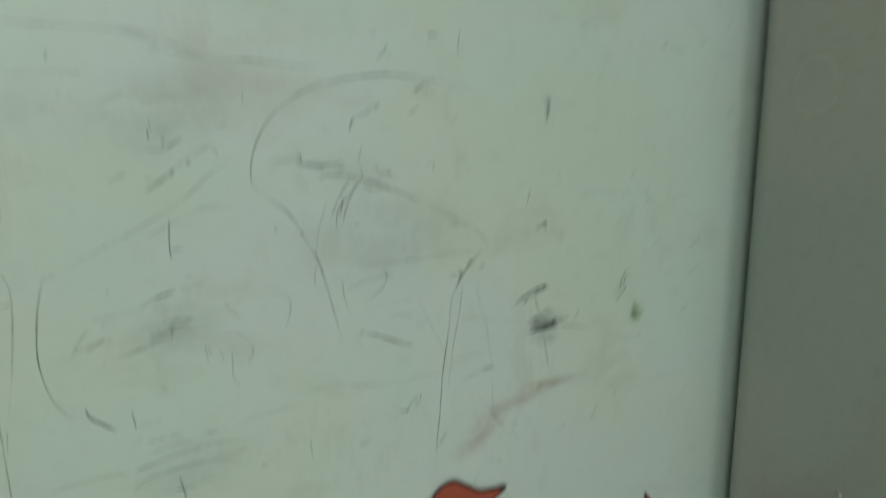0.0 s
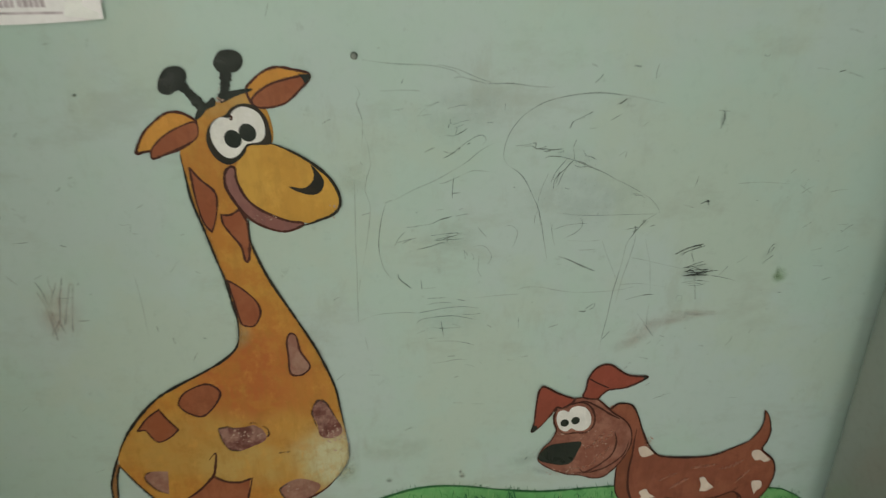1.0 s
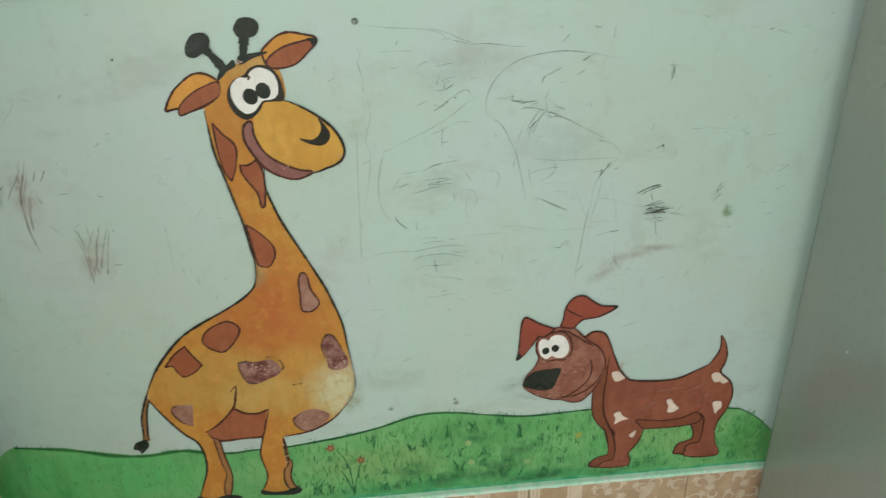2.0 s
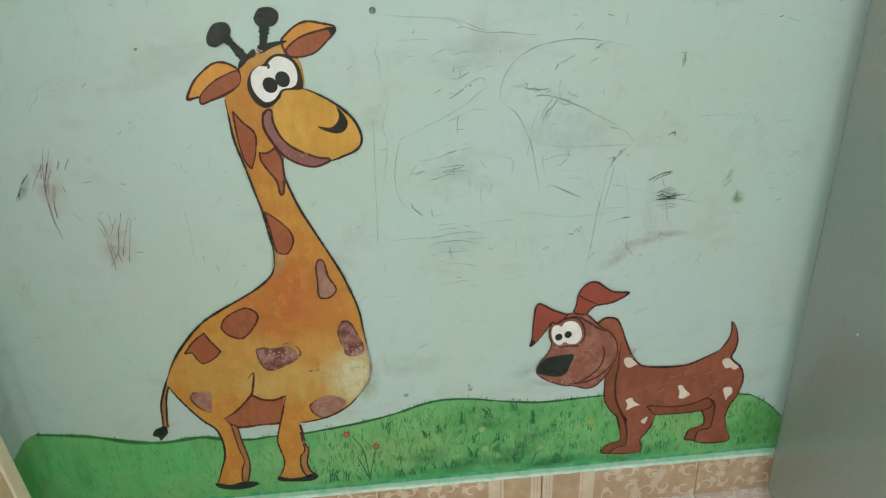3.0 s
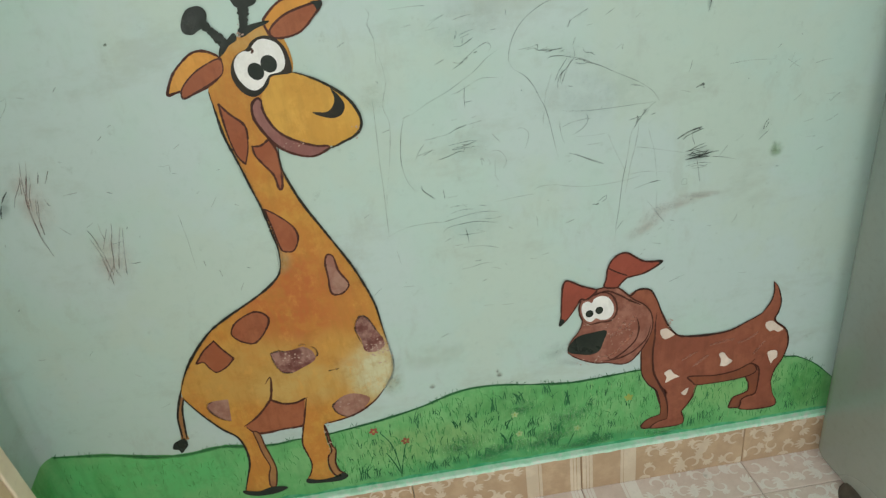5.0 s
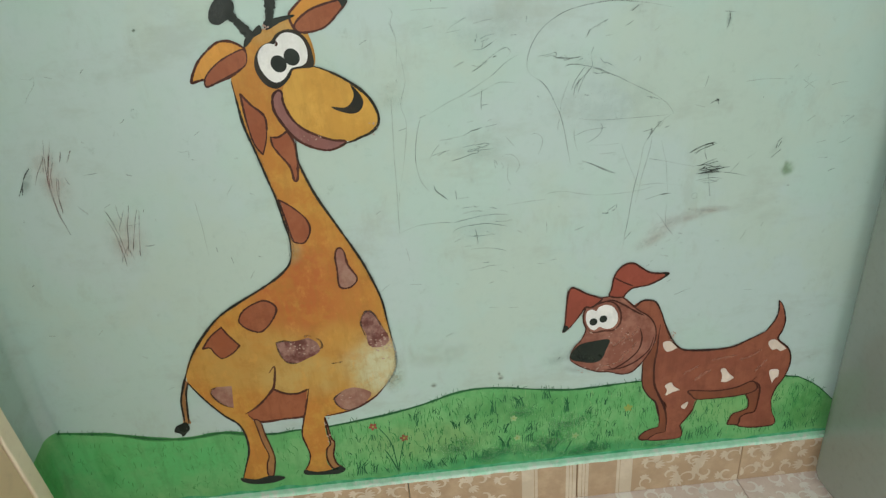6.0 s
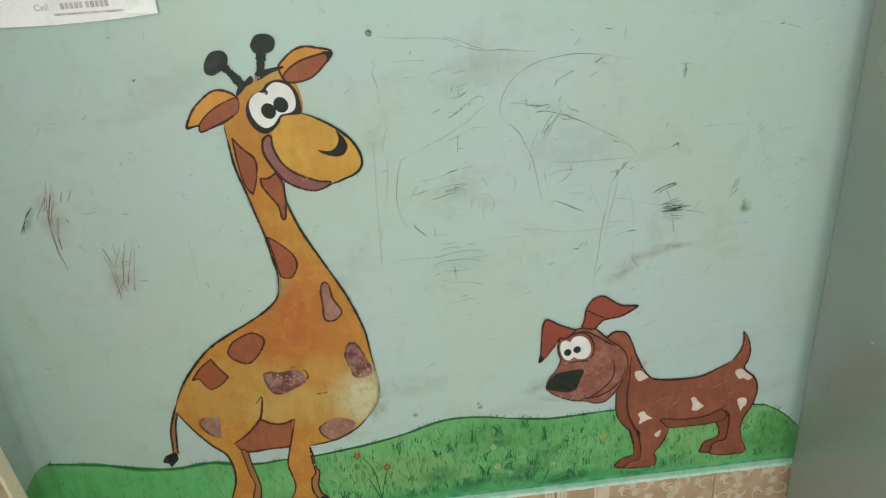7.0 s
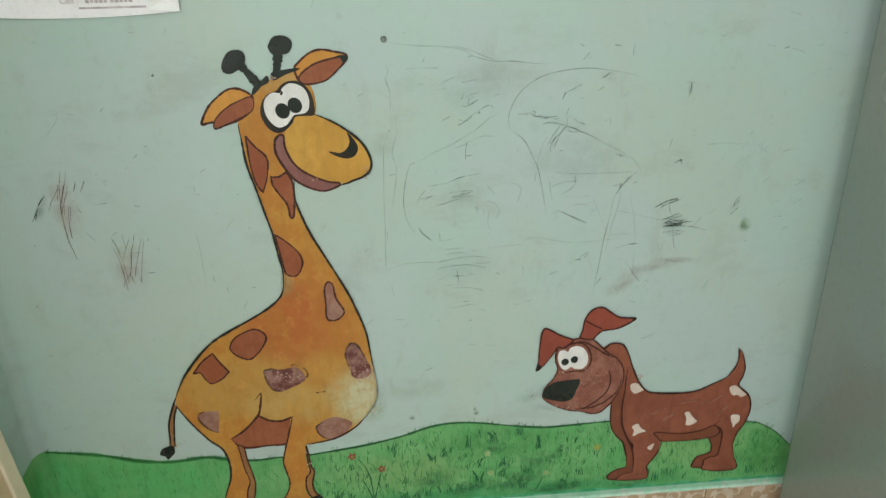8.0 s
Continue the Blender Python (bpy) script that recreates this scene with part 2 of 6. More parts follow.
def tile_glaze(name, base, other, rough):
    k = Mat(name, rough)
    info = k.t.nodes.new("ShaderNodeObjectInfo")
    col = k.mix(k.value(k.noise(14, 6, 0.65), 0.42, 0.58, 0, 0.9), base, other)
    col = k.mix(k.value(k.noise(120, 5, 0.65), 0.5, 0.66, 0, 0.3), col, tuple(v * 0.75 for v in base))
    col = k.mix(k.value(info.outputs["Random"], 0, 1, 0, 0.12), col, tuple(v * 0.6 for v in base))
    k.colour(col)
    k.bump(k.noise(90, 4), 0.08, 0.001)
    return k.m


# same tiles as the skirting; floor colours lightened for the light falling there
MAT_TILE = tile_glaze("beige_floor_glaze_lit", (0.78, 0.68, 0.61), (0.71, 0.60, 0.53), 0.2)
MAT_SCROLL = tile_glaze("cream_floor_print_lit", (0.90, 0.87, 0.81), (0.86, 0.82, 0.76), 0.2)
MAT_SKIRT = tile_glaze("brown_skirting_glaze", (0.53, 0.385, 0.245), (0.43, 0.30, 0.185), 0.26)
MAT_SKIRTPRINT = tile_glaze("cream_skirting_print", (0.66, 0.56, 0.42), (0.56, 0.46, 0.33), 0.28)
MAT_GROUT = tile_glaze("grey_grout", (0.33, 0.28, 0.23), (0.25, 0.21, 0.18), 0.8)


def steel_paint():
    k = Mat("olive_grey_steel_enamel", 0.42, 0.0, 0.9)
    col = k.mix(k.value(k.noise(2.0, 1.5, 0.5), 0.35, 0.65), (0.205, 0.25, 0.222), (0.245, 0.262, 0.225))
    col = k.mix(k.value(k.noise(70, 3, 0.6), 0.45, 0.8, 0, 0.2), col, (0.14, 0.145, 0.12))
    k.colour(col)
    k.set("Roughness", k.value(k.noise(2.5, 1, 0.5), 0.3, 0.7, 0.20, 0.28))
    k.bump(k.noise(3, 0), 0.05, 0.006)
    return k.m


def plain(name, base, other, rough=0.6, scale=30, metal=0.0, stretch=(1, 1, 1), relief=0.15):
    k = Mat(name, rough, metal)
    col = k.mix(k.value(k.noise(scale, 5, 0.6, stretch), 0.42, 0.6), base, other)
    k.colour(k.mix(k.value(k.noise(scale * 7, 3), 0.5, 0.75, 0, 0.25), col, tuple(v * 0.7 for v in base)))
    k.bump(k.noise(scale * 3, 4, 0.6, stretch), relief, 0.001)
    return k.m


MAT_STEEL = steel_paint()
MAT_FOOT = plain("dark_brown_rubber", (0.05, 0.04, 0.03), (0.08, 0.065, 0.05), 0.6)
MAT_BOARD = plain("tan_laminate", (0.80, 0.61, 0.40), (0.75, 0.57, 0.37), 0.45, 6, stretch=(1, 1, 0.15))
MAT_LIPPING = plain("cream_edge_paint", (0.90, 0.80, 0.60), (0.87, 0.76, 0.56), 0.45, 12)
MAT_PAPER = plain("white_paper", (0.93, 0.92, 0.93), (0.90, 0.89, 0.90), 0.5, 20)
MAT_PRINT = plain("grey_violet_ink", (0.46, 0.40, 0.43), (0.66, 0.60, 0.63), 0.8, 60)
MAT_PAPERFOLD = plain("greyer_folded_paper", (0.83, 0.85, 0.82), (0.80, 0.82, 0.79), 0.2, 40)
MAT_NAIL = plain("dull_nail_metal", (0.22, 0.25, 0.22), (0.13, 0.15, 0.13), 0.5, 300, 0.3)
MAT_PLUG = plain("green_grey_filler", (0.20, 0.25, 0.21), (0.28, 0.35, 0.30), 0.6, 300)
MAT_FRAME = plain("white_window_paint", (0.7, 0.7, 0.66), (0.62, 0.62, 0.58), 0.5)

# ---- building helpers ----


def mesh_of(name, bm, *materials):
    me = bpy.data.meshes.new(name)
    bm.to_mesh(me)
    bm.free()
    for m in materials:
        me.materials.append(m)
    return me


def part(name, bm, material, parent=None, label=""):
    mats = material if isinstance(material, tuple) else (material,)
    ob = new(name, mesh_of(name, bm, *mats))
    if parent:
        ob.parent = parent
    return tagged(ob, label)


def root(name, label, category, at=(0, 0, 0), group="", kind=""):
    ob = new(name)
    ob.location = at
    ob.empty_display_size = 0.05
    return tagged(ob, label, category, group, kind)


def add_box(bm, x0, x1, y0, y1, z0, z1, bevel=0.0, segments=2, mat=0):
    vs = [bm.verts.new((x, y, z)) for x in (x0, x1) for y in (y0, y1) for z in (z0, z1)]
    fs = [bm.faces.new([vs[i] for i in q]) for q in ((0, 1, 3, 2), (4, 6, 7, 5), (0, 4, 5, 1), (2, 3, 7, 6), (0, 2, 6, 4), (1, 5, 7, 3))]
    for f in fs:
        f.material_index = mat
    if bevel:
        edges = {e for f in fs for e in f.edges}
        r = bmesh.ops.bevel(bm, geom=list(edges), offset=bevel, segments=segments, affect="EDGES", profile=0.5)
        for f in r["faces"]:
            f.material_index = mat
    return bm


def box(x0, x1, y0, y1, z0, z1, bevel=0.0, segments=2):
    return add_box(bmesh.new(), x0, x1, y0, y1, z0, z1, bevel, segments)


def spline(pts, closed=True, n=6):
    """A smooth line through control points of the drawing."""
    out, k = [], len(pts)
    for i in range(k if closed else k - 1):
        if closed:
            p = [pts[(i + j) % k] for j in (-1, 0, 1, 2)]
        else:
            p = [pts[min(max(i + j, 0), k - 1)] for j in (-1, 0, 1, 2)]
        if math.dist(p[1], p[2]) < 1e-6:  # a doubled point makes a sharp corner
            continue
        for s in range(n):
            t = s / n
            w = (-0.5 * t ** 3 + t * t - 0.5 * t, 1.5 * t ** 3 - 2.5 * t * t + 1, -1.5 * t ** 3 + 2 * t * t + 0.5 * t, 0.5 * t ** 3 - 0.5 * t * t)
            out.append((sum(a * q[0] for a, q in zip(w, p)), sum(a * q[1] for a, q in zip(w, p))))
    if not closed:
        out.append(tuple(pts[-1]))
    return out


COAT = 0.00035  # thickness of one coat of paint


def add_fill(bm, line, layer):
    """A coat of paint inside a closed line on the wall."""
    y = -COAT * layer
    line = [p for i, p in enumerate(line) if math.dist(p, line[i - 1]) > 1e-5]
    vs = [bm.verts.new((x, y, z)) for x, z in line]
    for tri in geometry.tessellate_polygon([[Vector((x, z, 0)) for x, z in line]]):
        a, b, c = (vs[i] for i in tri)
        if (b.co - a.co).cross(c.co - a.co).y > 0:
            b, c = c, b
        try:
            bm.faces.new((a, b, c))
        except ValueError:
            pass
    return bm


def add_stroke(bm, line, width, layer, closed=False, taper=0.25):
    """A brush or pencil line along points, uneven in width, thinner at loose ends."""
    y = -COAT * layer
    k = len(line)
    rows = []
    for i, (x, z) in enumerate(line):
        xa, za = line[i - 1] if (closed or i) else line[i]
        xb, zb = line[(i + 1) % k] if (closed or i < k - 1) else line[i]
        d = math.hypot(xb - xa, zb - za) or 1e-6
        nx, nz = -(zb - za) / d, (xb - xa) / d
        w = width * 0.5 * (1 + 0.45 * noise.noise((x * 23, z * 23, width * 900)) + 0.35 * noise.noise((x * 140, z * 140, 3.3)) + 0.4 * noise.noise((x * 430, z * 430, 8.1)))
        if not closed:
            w *= min(1.0, taper + (1 - taper) * 5 * min(i, k - 1 - i) / max(k - 1, 1))
        rows.append((bm.verts.new((x + nx * w, y, z + nz * w)), bm.verts.new((x - nx * w, y, z - nz * w))))
    for i in range(k if closed else k - 1):
        (a, b), (c, d) = rows[i], rows[(i + 1) % k]
        f = bm.faces.new((a, b, d, c))
        f.normal_update()
        if f.normal.y > 0:
            f.normal_flip()
    return bm


def fill(name, pts, material, parent, layer, label="", n=6, closed_line=None, ink=None, width=0.0045):
    """One painted shape, with its outline as a part under it where it has one."""
    line = spline(pts, True, n)
    line = [p for i, p in enumerate(line) if math.dist(p, line[i - 1]) > 1e-5]
    ob = part(name, add_fill(bmesh.new(), line, layer), material, parent, label)
    if ink:
        part("outline", add_stroke(bmesh.new(), spline(pts, True, n * 4), width, layer + 0.5, True), ink, ob)
    return ob


def stroke(name, pts, material, parent, layer, width=0.0045, n=18, taper=0.25, label=""):
    return part(name, add_stroke(bmesh.new(), spline(pts, False, n), width, layer, False, taper), material, parent, label)


def oval(x, z, rx, rz, tilt=0.0, n=18):
    c, s = math.cos(radians(tilt)), math.sin(radians(tilt))
    return [(x + c * rx * math.cos(a) - s * rz * math.sin(a), z + s * rx * math.cos(a) + c * rz * math.sin(a)) for a in (2 * math.pi * i / n for i in range(n))]


# ---- the room ----
tagged(part("wall_north", box(ROOM_X0 - T, ROOM_X1 + T, 0, T, -0.05, ROOM_Z1), MAT_WALL), "mint green enamel-painted wall, stained and scribbled on", "wall", kind="structure")
bm = bmesh.new()
# the gap in this wall is assumed, left for the added side lamp
add_box(bm, ROOM_X0 - T, ROOM_X0, SIDE_GAP_Y1, -0.0005, -0.05, ROOM_Z1)
add_box(bm, ROOM_X0 - T, ROOM_X0, ROOM_Y0 - T, SIDE_GAP_Y0, -0.05, ROOM_Z1)
add_box(bm, ROOM_X0 - T, ROOM_X0, SIDE_GAP_Y0, SIDE_GAP_Y1, SIDE_GAP_Z, ROOM_Z1)
tagged(part("wall_west", bm, MAT_WALL), "mint green painted side wall in the corner", "wall", kind="structure")
COVE = 0.02  # radius of the plaster in the corner
bm = bmesh.new()
rows = []
for k in range(29):
    a = radians(90 * k / 28)
    x, y = ROOM_X0 + COVE - (COVE - 0.0002) * math.cos(a), -COVE + (COVE - 0.0002) * math.sin(a)
    rows.append((bm.verts.new((x, y, 0.0)), bm.verts.new((x, y, ROOM_Z1))))
for (a, b), (c, d) in zip(rows, rows[1:]):
    bm.faces.new((a, b, d, c)).smooth = True
back_edge = [bm.verts.new((ROOM_X0 - 0.0005, 0.0005, z)) for z in (0.0, ROOM_Z1)]
for row in (rows[0], rows[-1]):
    bm.faces.new([bm.verts.new(v.co) for v in row] + [back_edge[1], back_edge[0]])
for f in bm.faces:
    f.normal_update()
    if f.smooth and f.normal.dot(Vector((1, -1, 0))) < 0:
        f.normal_flip()
tagged(part("wall_corner", bm, MAT_WALL), "softly rounded mint plaster corner", "wall", kind="structure")
tagged(part("wall_east", box(ROOM_X1, ROOM_X1 + T, ROOM_Y0 - T, -0.0005, -0.05, ROOM_Z1), MAT_ROOM), "plain pale green painted wall", "wall", kind="structure")
bm = bmesh.new()
add_box(bm, ROOM_X0, WIN_X0, ROOM_Y0 - T, ROOM_Y0, -0.05, ROOM_Z1)
add_box(bm, WIN_X1, ROOM_X1, ROOM_Y0 - T, ROOM_Y0, -0.05, ROOM_Z1)
add_box(bm, WIN_X0, WIN_X1, ROOM_Y0 - T, ROOM_Y0, -0.05, WIN_Z0)
add_box(bm, WIN_X0, WIN_X1, ROOM_Y0 - T, ROOM_Y0, WIN_Z1, ROOM_Z1)
tagged(part("wall_south", bm, MAT_ROOM), "plain pale green wall with a window opening", "wall", kind="structure")
tagged(part("ceiling", box(ROOM_X0 - T, ROOM_X1 + T, ROOM_Y0 - T, T, ROOM_Z1, ROOM_Z1 + 0.1), MAT_CEIL), "plain white painted ceiling", "ceiling", kind="structure")
win = root("window_1", "plain white-framed window that lets daylight in", "window", (0, ROOM_Y0 - 0.08, WIN_Z0), kind="structure")
H = WIN_Z1 - WIN_Z0
for x0, x1, z0, z1 in ((WIN_X0, WIN_X0 + 0.05, 0, H), (WIN_X1 - 0.05, WIN_X1, 0, H), (WIN_X0 + 0.05, WIN_X1 - 0.05, 0, 0.05), (WIN_X0 + 0.05, WIN_X1 - 0.05, H - 0.05, H)):
    part("window_frame", box(x0, x1, -0.03, 0.03, z0, z1, 0.004), MAT_FRAME, win)

# ---- tiled floor and skirting ----
TILE, JOINT = 0.339, 0.0014
TX, TY = 0.695, -0.096  # a tile corner


def frond(x, z, size, turn, hand=1):
    """A curled acanthus frond of the printed pattern: a C-scroll and a fan of leaf blades, as centre lines with widths."""
    spine, n = [], 12
    for i in range(n + 1):
        t = i / n
        a = turn + hand * 4.6 * t
        r = size * (0.95 - 0.62 * t)
        spine.append((x + r * math.cos(a), z + r * math.sin(a), size * (0.04 + 0.26 * math.sin(math.pi * (0.05 + 0.9 * t)))))
    out = [spine]
    for k in range(9):
        bx, bz, _ = spine[0 if k < 5 else 5]
        a = turn - hand * (1.9 - 0.62 * k) if k < 5 else turn + hand * (1.1 + 0.55 * (k - 5))
        l, curl = (size * (1.2 - 0.11 * abs(k - 2)), hand * (1.3 - 0.5 * k)) if k < 5 else (size * 0.75, hand * 1.1)
        blade, px, pz = [], bx, bz
        for i in range(7):
            u = i / 6
            blade.append((px, pz, size * 0.30 * math.sin(math.pi * (0.06 + 0.9 * u))))
            px += l / 6 * math.cos(a + curl * u)
            pz += l / 6 * math.sin(a + curl * u)
        out.append(blade)
    return out


def add_scroll(bm, pts, place, mat, lo, hi):
    """The scroll as a flat raised print, kept inside the tile."""
    def inside(p):
        return (min(max(p[0], lo[0]), hi[0]), min(max(p[1], lo[1]), hi[1]))
    rows = []
    lift = 0.00004 * (len(bm.verts) % 97) / 97 + 0.00002
    for i, (x, z, w) in enumerate(pts):
        a, b = pts[max(i - 1, 0)], pts[min(i + 1, len(pts) - 1)]
        d = math.hypot(b[0] - a[0], b[1] - a[1]) or 1e-6
        nx, nz = -(b[1] - a[1]) / d * w * 0.5, (b[0] - a[0]) / d * w * 0.5
        rows.append((bm.verts.new(place(*inside((x + nx, z + nz)), lift)), bm.verts.new(place(*inside((x - nx, z - nz)), lift))))
    for (a, b), (c, d) in zip(rows, rows[1:]):
        f = bm.faces.new((a, b, d, c))
        f.material_index = mat


def tile_print(bm, place, w, h, striped, seed, mat=1):
    """Cream bands beside the striped joint and scrolls over the rest."""
    rnd = random.Random(seed)
    def band(x0, x1):
        f = bm.faces.new([bm.verts.new(place(x, z, 0)) for x, z in ((x0, 0.001), (x1, 0.001), (x1, h - 0.001), (x0, h - 0.001))])
        f.material_index = mat
    if striped < 0:
        band(0.0015, 0.0085), band(0.0098, 0.0150), band(0.0162, 0.0225), band(0.080, 0.086), band(0.0872, 0.112)
        x0, x1 = 0.130, w - 0.004
    else:
        band(w - 0.0085, w - 0.0015), band(w - 0.0150, w - 0.0098), band(w - 0.0225, w - 0.0162), band(w - 0.086, w - 0.080), band(w - 0.112, w - 0.0872)
        x0, x1 = 0.004, w - 0.130
    cols = 5
    step = (x1 - x0) / cols
    for i in range(cols):
        for j in range(max(1, int(round(h / 0.044)))):
            x = x0 + step * (i + 0.5) + rnd.uniform(-0.007, 0.007)
            z = min(h * 0.96, 0.022 + 0.044 * j + 0.012 * (i % 2))
            hand = 1 if (i + j) % 2 else -1
            for line in frond(x, z, rnd.uniform(0.016, 0.021), rnd.choice((0.5, 2.6, 3.8, 5.6)) + rnd.uniform(-0.4, 0.4), hand):
                add_scroll(bm, line, place, mat, (0.002, 0.002), (w - 0.002, h - 0.002))


floor = tagged(part("floor", box(ROOM_X0 - T, ROOM_X1 + T, ROOM_Y0 - T, T, -0.12, -0.004), MAT_GROUT), "floor of glossy beige tiles printed with cream scrolls", "floor", kind="structure")


def floor_tile_mesh(w, d, striped, seed):
    bm = box(0, w, 0, d, -0.010, 0, 0.0012, 1)
    tile_print(bm, lambda x, z, k: (x, z, 0.0003 + k * 6), w, d, striped, seed)
    return mesh_of("tile", bm, MAT_TILE, MAT_SCROLL)


full = {s: floor_tile_mesh(TILE - JOINT, TILE - JOINT, s, 5 + s) for s in (-1, 1)}
back = {s: floor_tile_mesh(TILE - JOINT, -TY - 0.002, s, 15 + s) for s in (-1, 1)}
for i in range(-3, 6):
    for j in range(-10, 2):
        x, y = TX + i * TILE + JOINT / 2, (TY + (j - 1) * TILE if j < 1 else TY) + JOINT / 2
        if x < ROOM_X1 and y > ROOM_Y0 - TILE:
            t = new("tile", (full if j < 1 else back)[-1 if i % 2 == 0 else 1])
            t.location = (x, y, 0)
            t.parent = floor

skirting = root("baseboard", "brown-beige tile skirting with a chipped mint paint edge", "baseboard", (0, 0, 0), kind="structure")


def skirting_tile_mesh(w, striped, seed):
    bm = box(0, w, -0.012, -0.0005, 0.0005, 0.0965, 0.001, 1)
    tile_print(bm, lambda x, z, k: (x, -0.0123 - k * 6, z + 0.0015), w, 0.0935, striped, seed)
    return mesh_of("tile", bm, MAT_SKIRT, MAT_SKIRTPRINT)


skirt = {s: skirting_tile_mesh(TILE - JOINT, s, 33 + s) for s in (-1, 1)}
for i in range(-3, 6):
    t = new("tile", skirt[-1 if i % 2 == 0 else 1])
    t.location = (TX + i * TILE + JOINT / 2, 0, 0)
    t.parent = skirting

# the mint paint that covers the skirting's top and runs a little over its front
bm = bmesh.new()
rnd = random.Random(4)
xs = [ROOM_X0 + 0.001 + (1.235 - ROOM_X0) * i / 150 for i in range(151)]
drip = [0.0935 - 0.0022 * abs(noise.noise((x * 30, 2, 0))) - 0.0014 * rnd.random() for x in xs]
rows = [[bm.verts.new(p) for p in ((x, -0.0003, 0.0995), (x, -0.0105, 0.0988 + 0.0006 * noise.noise((x * 40, 0, 0))), (x, -0.0130, 0.0972), (x, -0.0131, d))] for x, d in zip(xs, drip)]
for a, b in zip(rows, rows[1:]):
    for i in range(3):
        bm.faces.new((a[i], a[i + 1], b[i + 1], b[i]))
part("paint_edge", bm, MAT_LEDGE, skirting, "mint green paint run along the tile edge")

# ---- steel cabinet ----
CX, CY = 1.178, -0.020
cab = root("steel_cabinet", "olive-grey enamelled steel cabinet standing against the wall", "cabinet", (CX, CY, 0))


def cab_part(name, bm, mat, label=""):
    return part(name, bm, mat, cab, label)


# side panels, back, top, two doors, plinth and feet, from the cabinet's back corner
cab_part("side_panel", box(0, 0.066, -0.44, 0, 0.002, 1.86, 0.030, 8), MAT_STEEL)
cab_part("side_panel", box(0.89, 0.91, -0.44, 0, 0.002, 1.86, 0.006, 3), MAT_STEEL)
cab_part("back_panel", box(0.05, 0.889, -0.012, -0.002, 0.03, 1.86), MAT_STEEL)
cab_part("top_panel", box(-0.004, 0.914, -0.446, 0.0, 1.861, 1.885, 0.006, 3), MAT_STEEL)
cab_part("bottom_panel", box(0.021, 0.889, -0.44, -0.013, 0.05, 0.07), MAT_STEEL)
for x0, x1, hx in ((0.022, 0.453, 0.41), (0.457, 0.888, 0.50)):
    door = cab_part("door", box(x0, x1, -0.455, -0.437, 0.075, 1.855, 0.005, 3), MAT_STEEL)
    part("handle", box(hx - 0.01, hx + 0.01, -0.485, -0.456, 0.95, 1.08, 0.006, 2), MAT_NAIL, door, "dull metal door handle")
for x, y in ((0.035, -0.135), (0.87, -0.135), (0.035, -0.40), (0.87, -0.40)):
    bm = bmesh.new()
    bmesh.ops.create_cone(bm, cap_ends=True, segments=20, radius1=0.055, radius2=0.042, depth=0.034, matrix=Matrix.Translation((x, y, 0.017)))
    bmesh.ops.bevel(bm, geom=[e for e in bm.edges if abs(e.verts[0].co.z - e.verts[1].co.z) < 1e-5 and e.verts[0].co.z > 0.02], offset=0.008, segments=3, affect="EDGES", profile=0.5)
    cab_part("foot", bm, MAT_FOOT, "dark brown rounded foot")

bm = bmesh.new()
bmesh.ops.create_cone(bm, cap_ends=True, segments=16, radius1=0.0045, radius2=0.003, depth=0.003, matrix=Matrix.Translation((-0.0015, -0.158, 0.488)) @ pose(0, 0, 0, 0, -90, 0))
cab_part("rivet", bm, MAT_STEEL)

# ---- tan side panel in the corner ----
BOARD_Y, BOARD_LEAN = -0.068, -0.122
board = root("wooden_side_panel", "tan laminated side panel with a cream painted slanted edge", "panel", (ROOM_X0 + 0.006, BOARD_Y, 0))


def slanted(name, front, width, thick, mat, z1=0.95, x0=0.0):
    """A panel on the side wall whose front edge slopes back as it rises."""
    lean = BOARD_LEAN
    bm = bmesh.new()
    ring = [(front, 0.0), (front + lean * z1, z1), (front + lean * z1 - width, z1), (front - width, 0.0)]
    a = [bm.verts.new((x0, y, z)) for y, z in ring]
    b = [bm.verts.new((x0 + thick, y, z)) for y, z in ring]
    bm.faces.new(a), bm.faces.new(list(reversed(b)))
    for i in range(4):
        bm.faces.new((a[i], b[i], b[(i + 1) % 4], a[(i + 1) % 4]))
    bmesh.ops.recalc_face_normals(bm, faces=bm.faces)
    bmesh.ops.bevel(bm, geom=list(bm.edges), offset=0.003, segments=2, affect="EDGES", profile=0.5)
    return part(name, bm, mat, board)


slanted("edge_strip", 0.012, 0.032, 0.022, MAT_LIPPING)["label"] = "cream painted edge strip"
slanted("face", -0.0205, 0.52, 0.018, MAT_BOARD)

# ---- the mural: grass ----
grass = root("painted_grass", "bright green painted grass strip with dark blades", "mural", (0, 0, 0))
TOP = [(-0.29, 0.296), (-0.221, 0.286), (-0.162, 0.275), (-0.104, 0.258), (-0.042, 0.25), (0.023, 0.255), (0.064, 0.247), (0.116, 0.24), (0.16, 0.243), (0.203, 0.242), (0.269, 0.249), (0.335, 0.258), (0.401, 0.272), (0.456, 0.289), (0.5, 0.295), (0.554, 0.291), (0.619, 0.279), (0.685, 0.27), (0.752, 0.271), (0.818, 0.273), (0.908, 0.268), (1.021, 0.259), (1.114, 0.247), (1.138, 0.239), (1.171, 0.217), (1.204, 0.184), (1.243, 0.143)]
crest = spline(TOP, False, 5)
bm = bmesh.new()
